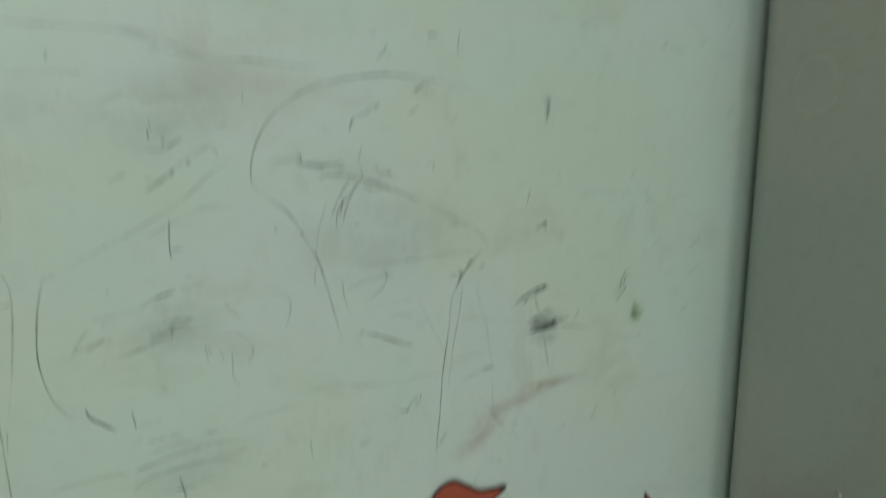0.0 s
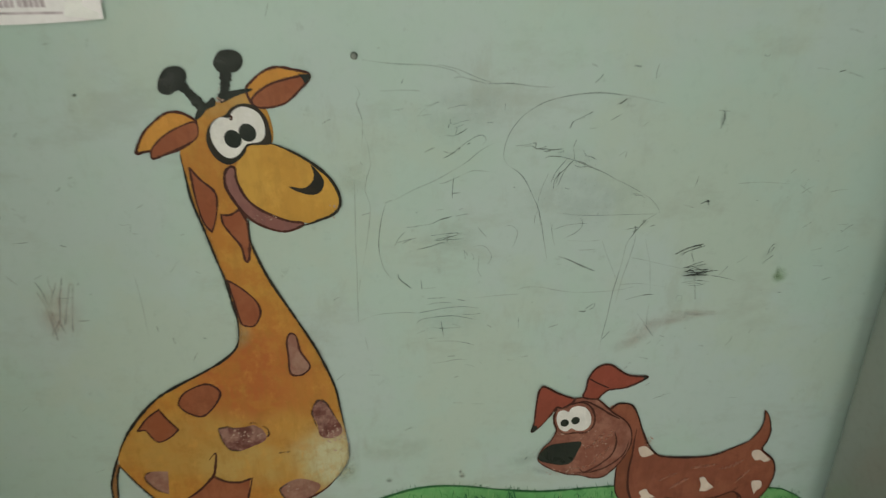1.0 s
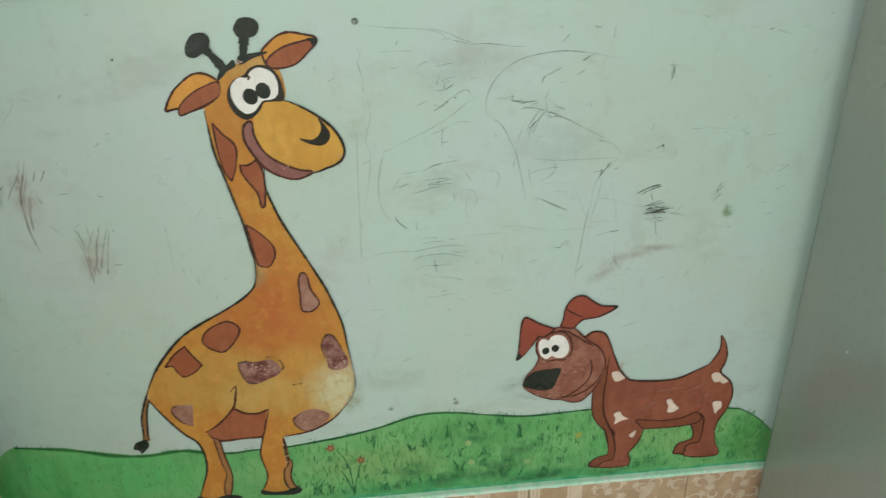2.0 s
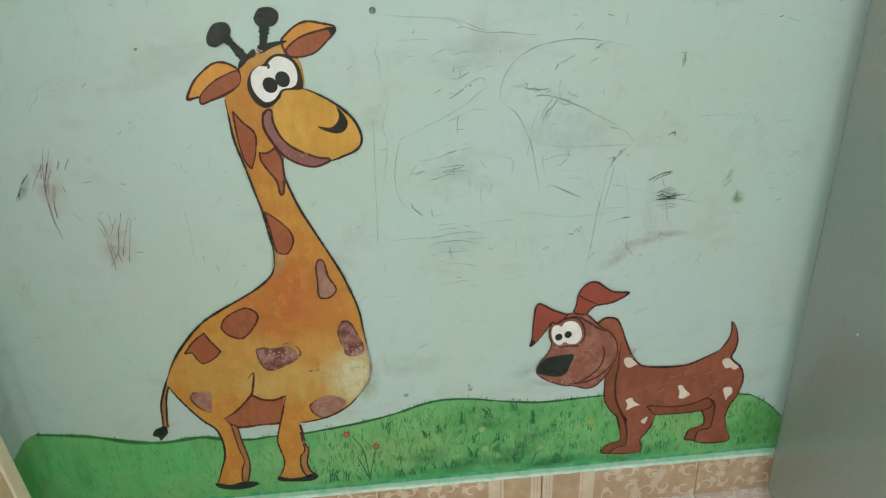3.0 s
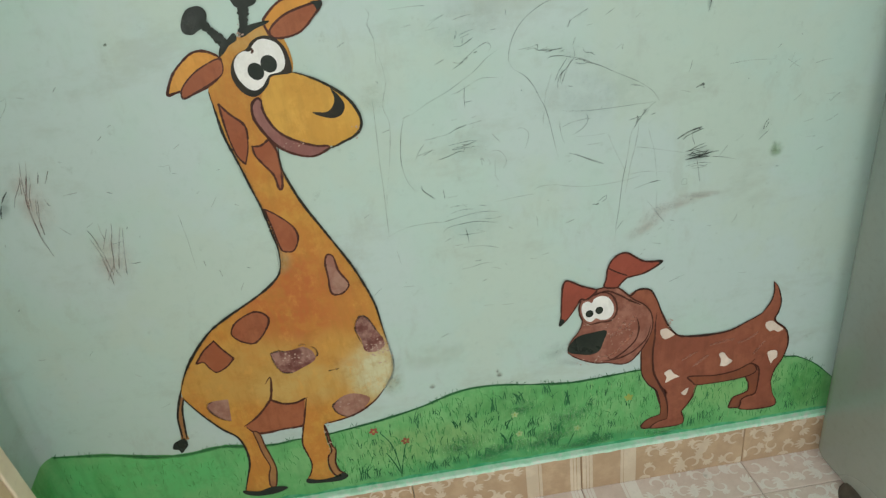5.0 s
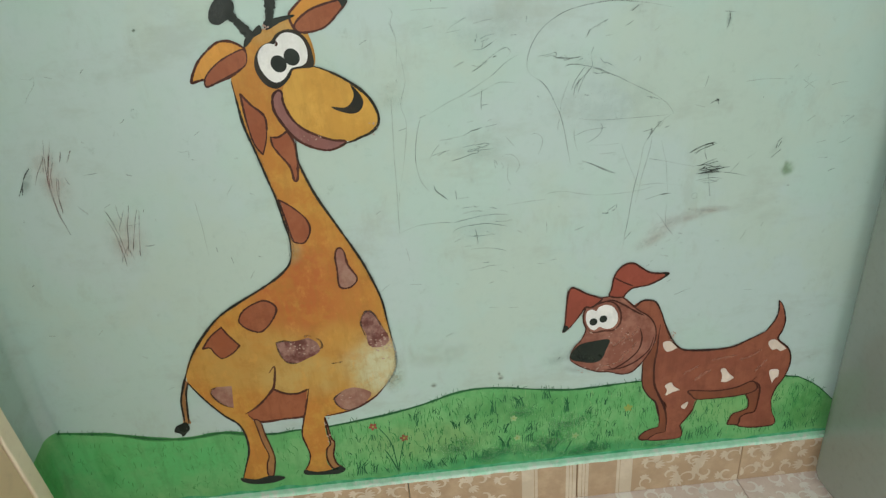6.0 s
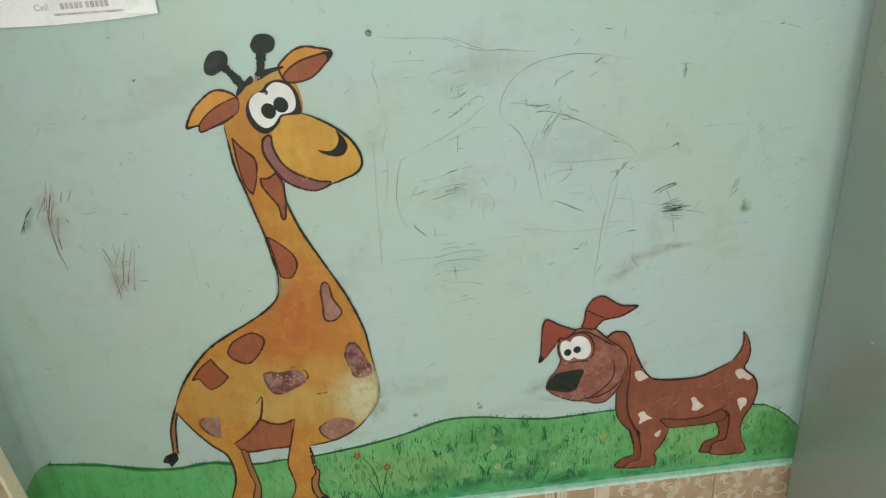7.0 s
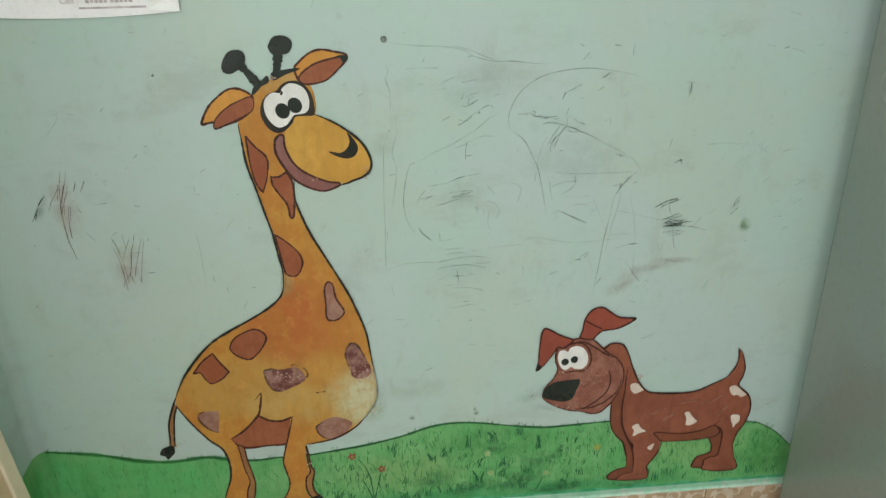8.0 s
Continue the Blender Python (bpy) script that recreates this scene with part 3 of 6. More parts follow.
# the lawn runs round the soft corner and a little way along the side wall
bend = [(ROOM_X0 + COAT, -0.15, 0.262), (ROOM_X0 + COAT, -0.1, 0.272), (ROOM_X0 + COAT, -COVE - 0.004, 0.288)]
for k in range(9):
    a = radians(90 * k / 8)
    bend.append((ROOM_X0 + COVE - (COVE - COAT) * math.cos(a), -COVE + (COVE - COAT) * math.sin(a), 0.289 + 0.006 * k / 8))
rows = [(bm.verts.new((x, y, z)), bm.verts.new((x, y, 0.100))) for x, y, z in bend]
for x, z in crest:
    if x > ROOM_X0 + COVE + 0.002:
        rows.append((bm.verts.new((x, -COAT, z)), bm.verts.new((x, -COAT, 0.100))))
for (a, b), (c, d) in zip(rows, rows[1:]):
    bm.faces.new((a, b, d, c))
part("lawn", bm, MAT_GRASS, grass)
part("crest_line", add_stroke(bmesh.new(), [p for p in crest if p[0] < 0.13], 0.0085, 1.33), MAT_DAB, grass, "broad green painted contour line")
part("crest_line", add_stroke(bmesh.new(), crest, 0.0042, 1.35), MAT_GRASSLINE, grass, "deep green painted contour line")
# the darker wet-looking band of paint at the foot
bm = bmesh.new()
foot = [(crest[0][0] + (1.225 - crest[0][0]) * i / 90, 0.1015 + 0.007 * (0.6 + noise.noise((i * 0.35, 7, 0)))) for i in range(91)]
rows = [(bm.verts.new((x, -COAT * 1.2, z)), bm.verts.new((x, -COAT * 1.2, 0.0995))) for x, z in foot]
for (a, b), (c, d) in zip(rows, rows[1:]):
    bm.faces.new((a, b, d, c))
part("foot_band", bm, MAT_TEAL, grass, "uneven teal band of paint")


def crest_z(x):
    for (xa, za), (xb, zb) in zip(crest, crest[1:]):
        if xa <= x <= xb:
            return za + (zb - za) * (x - xa) / max(xb - xa, 1e-6)
    return 0.2


def blades(name, count, seed, mat, size, layer, tuft=1, lean=0.5, top=False, x0=None, label=""):
    """Many short brushed blades, singly or in tufts."""
    rnd = random.Random(seed)
    bm = bmesh.new()
    for _ in range(count):
        x = rnd.uniform(crest[0][0] if x0 is None else x0, 1.19)
        zt = crest_z(x)
        z = zt - 0.004 if top else rnd.uniform(0.107, max(0.11, zt - 0.018))
        for k in range(rnd.randint(1, tuft)):
            a = rnd.gauss(0, lean)
            l = size * rnd.uniform(0.45, 1.2)
            xb = x + rnd.uniform(-0.004, 0.004) * (tuft > 1)
            tip = (xb + l * math.sin(a), z + l * math.cos(a))
            mid = (xb + l * 0.5 * math.sin(a * 0.6), z + l * 0.55 * math.cos(a * 0.6))
            add_stroke(bm, spline([(xb, z), mid, tip], False, 3), size * rnd.uniform(0.05, 0.085), layer + rnd.uniform(0, 0.18), False, 0.2)
    return tagged(part(name, bm, mat, grass, label), kind="stuff")


blades("light_blades", 420, 11, MAT_BLADE2, 0.016, 1.4, 1, 0.2, x0=0.2)
blades("dark_dabs", 420, 17, MAT_DAB, 0.015, 1.65, 1, 0.4)
blades("dark_dabs", 560, 18, MAT_DAB, 0.018, 1.75, 1, 0.18, x0=0.2)
blades("short_blades", 90, 12, MAT_BLADE, 0.012, 1.9, 1, 0.3)
blades("short_blades", 230, 19, MAT_BLADE, 0.014, 1.95, 2, 0.3, x0=0.22)
blades("thin_tufts", 60, 13, MAT_BLADE, 0.018, 2.1, 3, 0.35, x0=0.25)


def tuft(x, z, size, seed):
    """One bold tuft of brushed blades that fan out from their root."""
    rnd = random.Random(seed)
    bm = bmesh.new()
    for k in range(rnd.randint(4, 7)):
        a = rnd.uniform(-0.5, 0.5)
        l = size * rnd.uniform(0.6, 1.25)
        add_stroke(bm, spline([(x + 0.0035 * k - 0.01, z + rnd.uniform(-0.003, 0.003)), (x + 0.0025 * k - 0.008 + l * 0.45 * math.sin(a * 0.6), z + l * 0.55), (x + 0.002 * k - 0.006 + l * math.sin(a), z + l * math.cos(a))], False, 6), size * rnd.uniform(0.04, 0.085), 2.2 + 0.03 * k, False, 0.25)
    part("tuft", bm, MAT_BLADE, grass)


TUFTS = [(0.268, 0.115), (0.296, 0.115), (0.385, 0.237), (0.407, 0.152), (0.463, 0.206), (0.485, 0.213), (0.537, 0.232), (0.585, 0.241), (0.556, 0.144), (0.515, 0.125), (0.498, 0.125), (0.605, 0.18), (0.597, 0.155), (0.65, 0.157), (0.678, 0.218), (0.648, 0.12), (0.636, 0.254), (0.728, 0.116), (0.761, 0.113), (0.724, 0.207), (0.765, 0.142), (0.926, 0.114), (0.947, 0.124), (0.961, 0.126), (0.425, 0.113), (1.127, 0.117), (0.451, 0.118), (0.399, 0.112)]
for k, p in enumerate(TUFTS):
    tuft(*p, 0.032 if k in (6, 7, 8, 14, 0) else 0.023, k)
# loose washes of darker green round the bold tufts
for k, (x, z, rx, rz) in enumerate([(0.678, 0.194, 0.055, 0.025), (0.585, 0.231, 0.032, 0.022), (0.554, 0.144, 0.04, 0.025), (0.515, 0.129, 0.04, 0.025), (0.655, 0.156, 0.05, 0.03), (0.728, 0.122, 0.045, 0.02), (0.615, 0.14, 0.05, 0.03), (0.464, 0.161, 0.05, 0.03), (0.868, 0.112, 0.05, 0.012), (0.7, 0.115, 0.08, 0.014)]):
    ob = part("wash", add_fill(bmesh.new(), oval(0, 0, rx, rz, 0, 20), 0), SMEAR_WASH, grass, "darker green wash of paint")
    ob.location = (x, -COAT * (1.25 + 0.01 * k), z)
blades("edge_blades", 130, 14, MAT_GRASSLINE, 0.013, 1.9, 3, 0.5, True)


def flower(x, z, r, mat, label):
    bm = bmesh.new()
    for k in range(5):
        a = 2 * math.pi * k / 5 + x * 40
        add_fill(bm, oval(x + r * 0.55 * math.cos(a), z + r * 0.55 * math.sin(a), r * 0.55, r * 0.36, math.degrees(a), 10), 2.4 + 0.06 * k)
    ob = part("flower", bm, mat, grass, label)
    part("flower_centre", add_fill(bmesh.new(), oval(x, z, r * 0.28, r * 0.28, 0, 8), 2.8), MAT_YELLOW, ob)


for p in [(0.302, 0.232), (0.358, 0.197)]:
    flower(*p, 0.0082, MAT_FLOWER, "small red painted flower")
for p in [(0.571, 0.216), (0.577, 0.167), (0.692, 0.157)]:
    flower(*p, 0.0070, MAT_PALEFLOWER, "small pale green painted flower")
for p in [(0.795, 0.212)]:
    flower(*p, 0.0085, MAT_YELLOW, "small yellow painted flower")
for pts in ([(0.312, 0.228), (0.332, 0.188), (0.34, 0.116)], [(0.357, 0.189), (0.347, 0.151), (0.34, 0.116)], [(0.318, 0.175), (0.329, 0.148), (0.339, 0.116)], [(0.686, 0.147), (0.678, 0.13), (0.672, 0.115)], [(0.562, 0.206), (0.556, 0.195), (0.552, 0.182)]):
    stroke("stem", pts, MAT_BLADE, grass, 2.35, 0.0022)

# ---- the mural: long-necked animal ----
gir = root("giraffe_mural", "orange giraffe mural with brown patches and black outlines", "mural", (0, 0, 0))
fill("underbelly", [(0.131, 0.345), (0.154, 0.333), (0.176, 0.33), (0.199, 0.336), (0.187, 0.298), (0.18, 0.275), (0.143, 0.273), (0.116, 0.271), (0.098, 0.272), (0.088, 0.278), (0.075, 0.296), (0.097, 0.307), (0.115, 0.323)], MAT_PATCH, gir, 3, n=4, ink=MAT_BROWNINK)
leg = fill("leg", [(0.019, 0.327), (0.037, 0.295), (0.058, 0.272), (0.066, 0.24), (0.064, 0.205), (0.052, 0.171), (0.041, 0.137), (0.063, 0.132), (0.088, 0.137), (0.089, 0.155), (0.098, 0.189), (0.093, 0.215), (0.089, 0.25), (0.087, 0.274), (0.078, 0.295), (0.089, 0.322)], MAT_COAT, gir, 3.6, n=4)
stroke("outline", [(-0.011, 0.376), (-0.002, 0.357), (0.015, 0.327), (0.037, 0.295), (0.058, 0.272), (0.066, 0.24), (0.064, 0.205), (0.052, 0.171), (0.04, 0.138)], MAT_INK, leg, 6, 0.0040)
fill("leg_side", [(0.088, 0.278), (0.098, 0.272), (0.101, 0.242), (0.106, 0.213), (0.109, 0.184), (0.104, 0.156), (0.098, 0.139), (0.089, 0.143), (0.092, 0.169), (0.099, 0.191), (0.093, 0.222), (0.09, 0.254)], MAT_LEGSIDE, leg, 4.2, n=4, ink=MAT_BROWNINK, width=0.0028)
fill("hoof", [(0.037, 0.142), (0.039, 0.131), (0.061, 0.122), (0.095, 0.121), (0.12, 0.13), (0.109, 0.137), (0.087, 0.139), (0.064, 0.134)], MAT_BLACK, leg, 5, n=4)
leg = fill("leg", [(0.197, 0.339), (0.187, 0.298), (0.177, 0.266), (0.169, 0.232), (0.173, 0.204), (0.176, 0.182), (0.171, 0.161), (0.161, 0.142), (0.186, 0.135), (0.211, 0.137), (0.205, 0.156), (0.206, 0.185), (0.216, 0.205), (0.213, 0.233), (0.217, 0.270), (0.242, 0.291), (0.227, 0.332)], MAT_COAT, gir, 3.6, n=4)
stroke("outline", [(0.197, 0.336), (0.187, 0.298), (0.177, 0.266), (0.169, 0.232), (0.173, 0.204), (0.176, 0.182), (0.171, 0.161), (0.16, 0.142)], MAT_BROWNINK, leg, 6, 0.0036)
fill("leg_side", [(0.216, 0.266), (0.219, 0.246), (0.221, 0.218), (0.226, 0.203), (0.22, 0.175), (0.223, 0.153), (0.232, 0.14), (0.215, 0.141), (0.207, 0.163), (0.209, 0.189), (0.218, 0.204), (0.216, 0.229)], MAT_LEGSIDE, leg, 4.2, n=4, ink=MAT_BROWNINK, width=0.0028)
fill("hoof", [(0.16, 0.145), (0.159, 0.133), (0.185, 0.128), (0.224, 0.126), (0.238, 0.136), (0.228, 0.144), (0.209, 0.138), (0.181, 0.137)], MAT_BLACK, leg, 5, n=4)
FRONTLINE = [(0.204, 0.943), (0.22, 0.956), (0.247, 0.968), (0.275, 0.973), (0.288, 0.957), (0.296, 0.932), (0.293, 0.903), (0.26, 0.868), (0.237, 0.855), (0.244, 0.818), (0.247, 0.806), (0.248, 0.766), (0.257, 0.731), (0.269, 0.699), (0.292, 0.651), (0.313, 0.607), (0.328, 0.572), (0.347, 0.512), (0.353, 0.465), (0.358, 0.416), (0.359, 0.367), (0.335, 0.325), (0.312, 0.302), (0.271, 0.279), (0.217, 0.270), (0.206, 0.302), (0.199, 0.335), (0.176, 0.33), (0.154, 0.333)]
BACKLINE = [(0.133, 0.344), (0.115, 0.323), (0.097, 0.307), (0.075, 0.296), (0.046, 0.29), (0.017, 0.326), (-0.001, 0.358), (-0.011, 0.378), (-0.006, 0.406), (0.011, 0.435), (0.04, 0.473), (0.071, 0.504), (0.106, 0.526), (0.146, 0.547), (0.181, 0.568), (0.204, 0.589), (0.212, 0.61), (0.213, 0.636), (0.209, 0.667), (0.204, 0.706), (0.197, 0.737), (0.188, 0.779), (0.177, 0.826), (0.174, 0.863), (0.172, 0.894), (0.188, 0.923)]
fill("coat", FRONTLINE + BACKLINE, MAT_COAT, gir, 4, n=5)
stroke("outline", [(0.211, 0.607), (0.203, 0.588), (0.181, 0.568), (0.146, 0.547), (0.106, 0.526), (0.071, 0.504), (0.04, 0.473), (0.011, 0.435), (-0.007, 0.4)], MAT_INK, gir, 6, 0.0037)
stroke("outline", [(0.172, 0.893), (0.174, 0.863), (0.177, 0.826), (0.187, 0.783), (0.197, 0.737), (0.204, 0.706), (0.209, 0.667), (0.213, 0.636), (0.211, 0.607)], MAT_INK, gir, 6, 0.0037)
stroke("outline", [(0.25, 0.802), (0.248, 0.766), (0.257, 0.731), (0.269, 0.699), (0.292, 0.651), (0.313, 0.607), (0.328, 0.572), (0.347, 0.512), (0.353, 0.465), (0.358, 0.422)], MAT_INK, gir, 6, 0.0036)
for pts in ([(0.172, 0.893), (0.174, 0.863), (0.177, 0.826), (0.187, 0.783), (0.197, 0.737), (0.204, 0.706), (0.209, 0.667), (0.213, 0.636), (0.211, 0.607), (0.203, 0.588), (0.181, 0.568)], [(0.146, 0.547), (0.106, 0.526), (0.071, 0.504), (0.04, 0.473), (0.011, 0.435), (-0.007, 0.4)], [(0.269, 0.699), (0.292, 0.651), (0.313, 0.607), (0.328, 0.572), (0.347, 0.512), (0.353, 0.465), (0.358, 0.422), (0.36, 0.379), (0.337, 0.328), (0.313, 0.302)]):
    stroke("smudge", pts, MAT_SCUFF, gir, 5.7, 0.0075, label="rubbed grey smudge along the outline")
stroke("faded_outline", [(0.359, 0.423), (0.361, 0.391), (0.355, 0.354), (0.335, 0.325)], MAT_FAINT, gir, 6, 0.0045, label="rubbed-off pale outline")
stroke("outline", [(0.337, 0.328), (0.313, 0.302), (0.271, 0.279), (0.217, 0.270)], MAT_BROWNINK, gir, 6, 0.0037)
stroke("outline", [(0.133, 0.379), (0.145, 0.392), (0.141, 0.366), (0.134, 0.344), (0.115, 0.323), (0.097, 0.307), (0.075, 0.294)], MAT_BROWNINK, gir, 6, 0.0036)
stroke("outline", [(0.133, 0.343), (0.153, 0.331), (0.176, 0.328), (0.199, 0.336)], MAT_BROWNINK, gir, 6, 0.0033)
tail = stroke("tail", [(-0.011, 0.378), (-0.02, 0.362), (-0.028, 0.337), (-0.032, 0.307), (-0.033, 0.285)], MAT_LEGSIDE, gir, 3, 0.011, taper=0.8)
stroke("outline", [(-0.007, 0.4), (-0.02, 0.371), (-0.032, 0.337), (-0.035, 0.308), (-0.037, 0.285)], MAT_INK, tail, 4, 0.0035)
stroke("outline", [(-0.01, 0.377), (-0.019, 0.354), (-0.025, 0.32), (-0.03, 0.286)], MAT_INK, tail, 4, 0.0035)
fill("tuft", [(-0.046, 0.286), (-0.033, 0.289), (-0.031, 0.274), (-0.039, 0.264), (-0.047, 0.257), (-0.051, 0.265), (-0.06, 0.269), (-0.055, 0.281)], MAT_BLACK, tail, 5, "black tail tuft", n=3)
LOWER_PATCHES = [[(0.207, 0.705), (0.207, 0.705), (0.225, 0.691), (0.244, 0.669), (0.248, 0.648), (0.237, 0.628), (0.223, 0.628), (0.217, 0.636), (0.212, 0.672)],
                 [(0.287, 0.611), (0.296, 0.606), (0.3, 0.579), (0.312, 0.553), (0.301, 0.538), (0.286, 0.536), (0.28, 0.545), (0.281, 0.57), (0.281, 0.597)],
                 [(0.103, 0.495), (0.117, 0.514), (0.15, 0.527), (0.169, 0.512), (0.159, 0.488), (0.137, 0.467), (0.118, 0.472), (0.106, 0.483)],
                 [(0.03, 0.443), (0.03, 0.443), (0.048, 0.466), (0.069, 0.482), (0.071, 0.482), (0.079, 0.466), (0.094, 0.443), (0.094, 0.443), (0.08, 0.429), (0.06, 0.42), (0.05, 0.43), (0.043, 0.444)]]
UPPER_PATCHES = [[(0.181, 0.874), (0.181, 0.874), (0.193, 0.857), (0.21, 0.837), (0.207, 0.806), (0.197, 0.78), (0.197, 0.78), (0.187, 0.798), (0.182, 0.835)], [(0.213, 0.806), (0.213, 0.806), (0.225, 0.805), (0.239, 0.813), (0.239, 0.813), (0.246, 0.796), (0.247, 0.77), (0.243, 0.738), (0.237, 0.735), (0.234, 0.757), (0.222, 0.777), (0.214, 0.792)]]
for k, pts in enumerate(LOWER_PATCHES + UPPER_PATCHES):
    fill("patch", pts, MAT_MAUVE if k == 1 else MAT_PATCH, gir, 5, n=5, ink=MAT_BROWNINK, width=0.0031)
for pts, mat in (([(0.156, 0.441), (0.156, 0.441), (0.172, 0.442), (0.192, 0.441), (0.213, 0.445), (0.213, 0.445), (0.226, 0.434), (0.230, 0.418), (0.222, 0.409), (0.206, 0.402), (0.186, 0.394), (0.169, 0.397), (0.16, 0.414)], MAT_FADED),
                 ([(0.307, 0.463), (0.314, 0.482), (0.323, 0.487), (0.333, 0.478), (0.343, 0.453), (0.352, 0.433), (0.35, 0.418), (0.333, 0.41), (0.316, 0.417), (0.314, 0.439)], MAT_FADED),
                 ([(0.024, 0.351), (0.036, 0.36), (0.063, 0.359), (0.063, 0.359), (0.057, 0.311), (0.057, 0.311), (0.044, 0.317), (0.028, 0.333)], MAT_MAUVE),
                 ([(0.239, 0.306), (0.254, 0.322), (0.276, 0.329), (0.299, 0.321), (0.308, 0.309), (0.288, 0.286), (0.266, 0.277), (0.248, 0.286)], MAT_MAUVE)):
    fill("patch", pts, mat, gir, 5, "faded and rubbed brown patch", n=4)
for pts in ([(0.156, 0.441), (0.16, 0.414), (0.169, 0.398), (0.186, 0.394)], [(0.156, 0.441), (0.172, 0.443), (0.182, 0.438)], [(0.206, 0.447), (0.212, 0.45), (0.219, 0.446)], [(0.226, 0.443), (0.233, 0.436), (0.235, 0.425), (0.23, 0.42)], [(0.314, 0.43), (0.307, 0.463), (0.314, 0.482), (0.323, 0.487), (0.333, 0.478), (0.343, 0.453), (0.352, 0.436)],
            [(0.036, 0.36), (0.025, 0.354), (0.026, 0.34), (0.04, 0.32), (0.057, 0.311)], [(0.254, 0.32), (0.24, 0.308), (0.247, 0.288), (0.266, 0.278), (0.288, 0.286)], [(0.246, 0.386), (0.256, 0.387), (0.266, 0.388)]):
    stroke("worn_outline", pts, MAT_WORNINK, gir, 6, 0.0032, label="broken dark brown outline")


def flecks(parent, x, z, rx, rz, count, layer, seed):
    """Small pale chips where the paint has come off."""
    rnd = random.Random(seed)
    bm = bmesh.new()
    for k in range(count):
        a, r = rnd.uniform(0, 6.3), rnd.uniform(0.0004, 0.0015)
        u = rnd.random() ** 0.6
        add_fill(bm, oval(x + rx * u * math.cos(a), z + rz * u * math.sin(a), r * rnd.uniform(1, 2), r, rnd.uniform(-40, 40), 7), layer + 0.02 * k)
    tagged(part("chipped_flecks", bm, MAT_CHIP, parent, "pale chips where the paint has worn away"), kind="stuff")


for k, (x, z, rx, rz, count) in enumerate([(0.337, 0.42, 0.02, 0.016, 34), (0.198, 0.424, 0.03, 0.016, 26), (0.345, 0.41, 0.02, 0.03, 16), (0.216, 0.24, 0.01, 0.05, 10), (0.275, 0.305, 0.03, 0.014, 8)]):
    flecks(gir, x, z, rx, rz, count, 6.2, 21 + k)
flecks(gir, 0.368, 0.806, 0.009, 0.012, 9, 9.4, 31)
flecks(gir, 0.272, 0.801, 0.03, 0.006, 9, 9.4, 32)
flecks(gir, 0.236, 0.966, 0.006, 0.012, 7, 9.4, 33)
# head
ear = fill("ear", [(0.116, 0.897), (0.129, 0.921), (0.146, 0.937), (0.164, 0.948), (0.181, 0.948), (0.197, 0.939), (0.2, 0.93), (0.197, 0.916), (0.178, 0.902), (0.156, 0.894), (0.137, 0.889), (0.136, 0.898), (0.126, 0.897)], MAT_EAR, gir, 5, n=4, ink=MAT_BROWNINK, width=0.0034)
fill("inner_ear", [(0.137, 0.901), (0.155, 0.918), (0.178, 0.93), (0.199, 0.935), (0.198, 0.916), (0.179, 0.904), (0.155, 0.894), (0.136, 0.888)], MAT_PATCH, ear, 6, n=4, ink=MAT_BROWNINK, width=0.0028)
ear = fill("ear", [(0.269, 0.976), (0.277, 0.986), (0.293, 0.998), (0.31, 1.003), (0.329, 1), (0.351, 0.993), (0.339, 0.977), (0.319, 0.96), (0.301, 0.953), (0.281, 0.953), (0.273, 0.96)], MAT_EAR, gir, 5, n=4, ink=MAT_BROWNINK, width=0.0034)
fill("inner_ear", [(0.274, 0.961), (0.286, 0.974), (0.309, 0.985), (0.351, 0.992), (0.337, 0.974), (0.314, 0.956), (0.284, 0.952)], MAT_PATCH, ear, 6, n=4, ink=MAT_BROWNINK, width=0.0028)
fill("ear_tip", [(0.337, 0.994), (0.353, 0.992), (0.345, 0.982), (0.341, 0.989)], MAT_BLACK, ear, 7, n=3)
fill("mane", [(0.199, 0.938), (0.203, 0.95), (0.214, 0.958), (0.226, 0.967), (0.228, 0.957), (0.216, 0.951), (0.207, 0.942)], MAT_BLACK, gir, 6, n=3)
fill("mane", [(0.233, 0.971), (0.252, 0.975), (0.276, 0.977), (0.273, 0.973), (0.256, 0.968), (0.235, 0.959)], MAT_BLACK, gir, 6, n=3)
for stem, ball in (([(0.213, 0.95), (0.201, 0.967), (0.186, 0.986)], [(0.164, 0.995), (0.174, 1.005), (0.19, 1.006), (0.197, 0.996), (0.191, 0.981), (0.18, 0.975), (0.171, 0.971), (0.161, 0.974), (0.159, 0.983)]), ([(0.241, 0.97), (0.244, 0.986), (0.248, 1.004)], [(0.233, 1.012), (0.242, 1.024), (0.259, 1.025), (0.269, 1.017), (0.267, 1.005), (0.258, 0.998), (0.239, 0.998), (0.233, 1.006)])):
    horn = stroke("horn", stem, MAT_BLACK, gir, 6.5, 0.0125, taper=0.95, label="black horn with a round knob")
    fill("knob", ball, MAT_BLACK, horn, 7, n=4)
fill("snout", [(0.242, 0.871), (0.251, 0.89), (0.261, 0.9), (0.278, 0.904), (0.293, 0.904), (0.32, 0.892), (0.345, 0.875), (0.366, 0.854), (0.377, 0.83), (0.376, 0.812), (0.364, 0.8), (0.344, 0.794), (0.336, 0.789), (0.326, 0.79), (0.306, 0.794), (0.284, 0.803), (0.263, 0.815), (0.249, 0.834), (0.242, 0.855)], MAT_SNOUT, gir, 6, n=4)
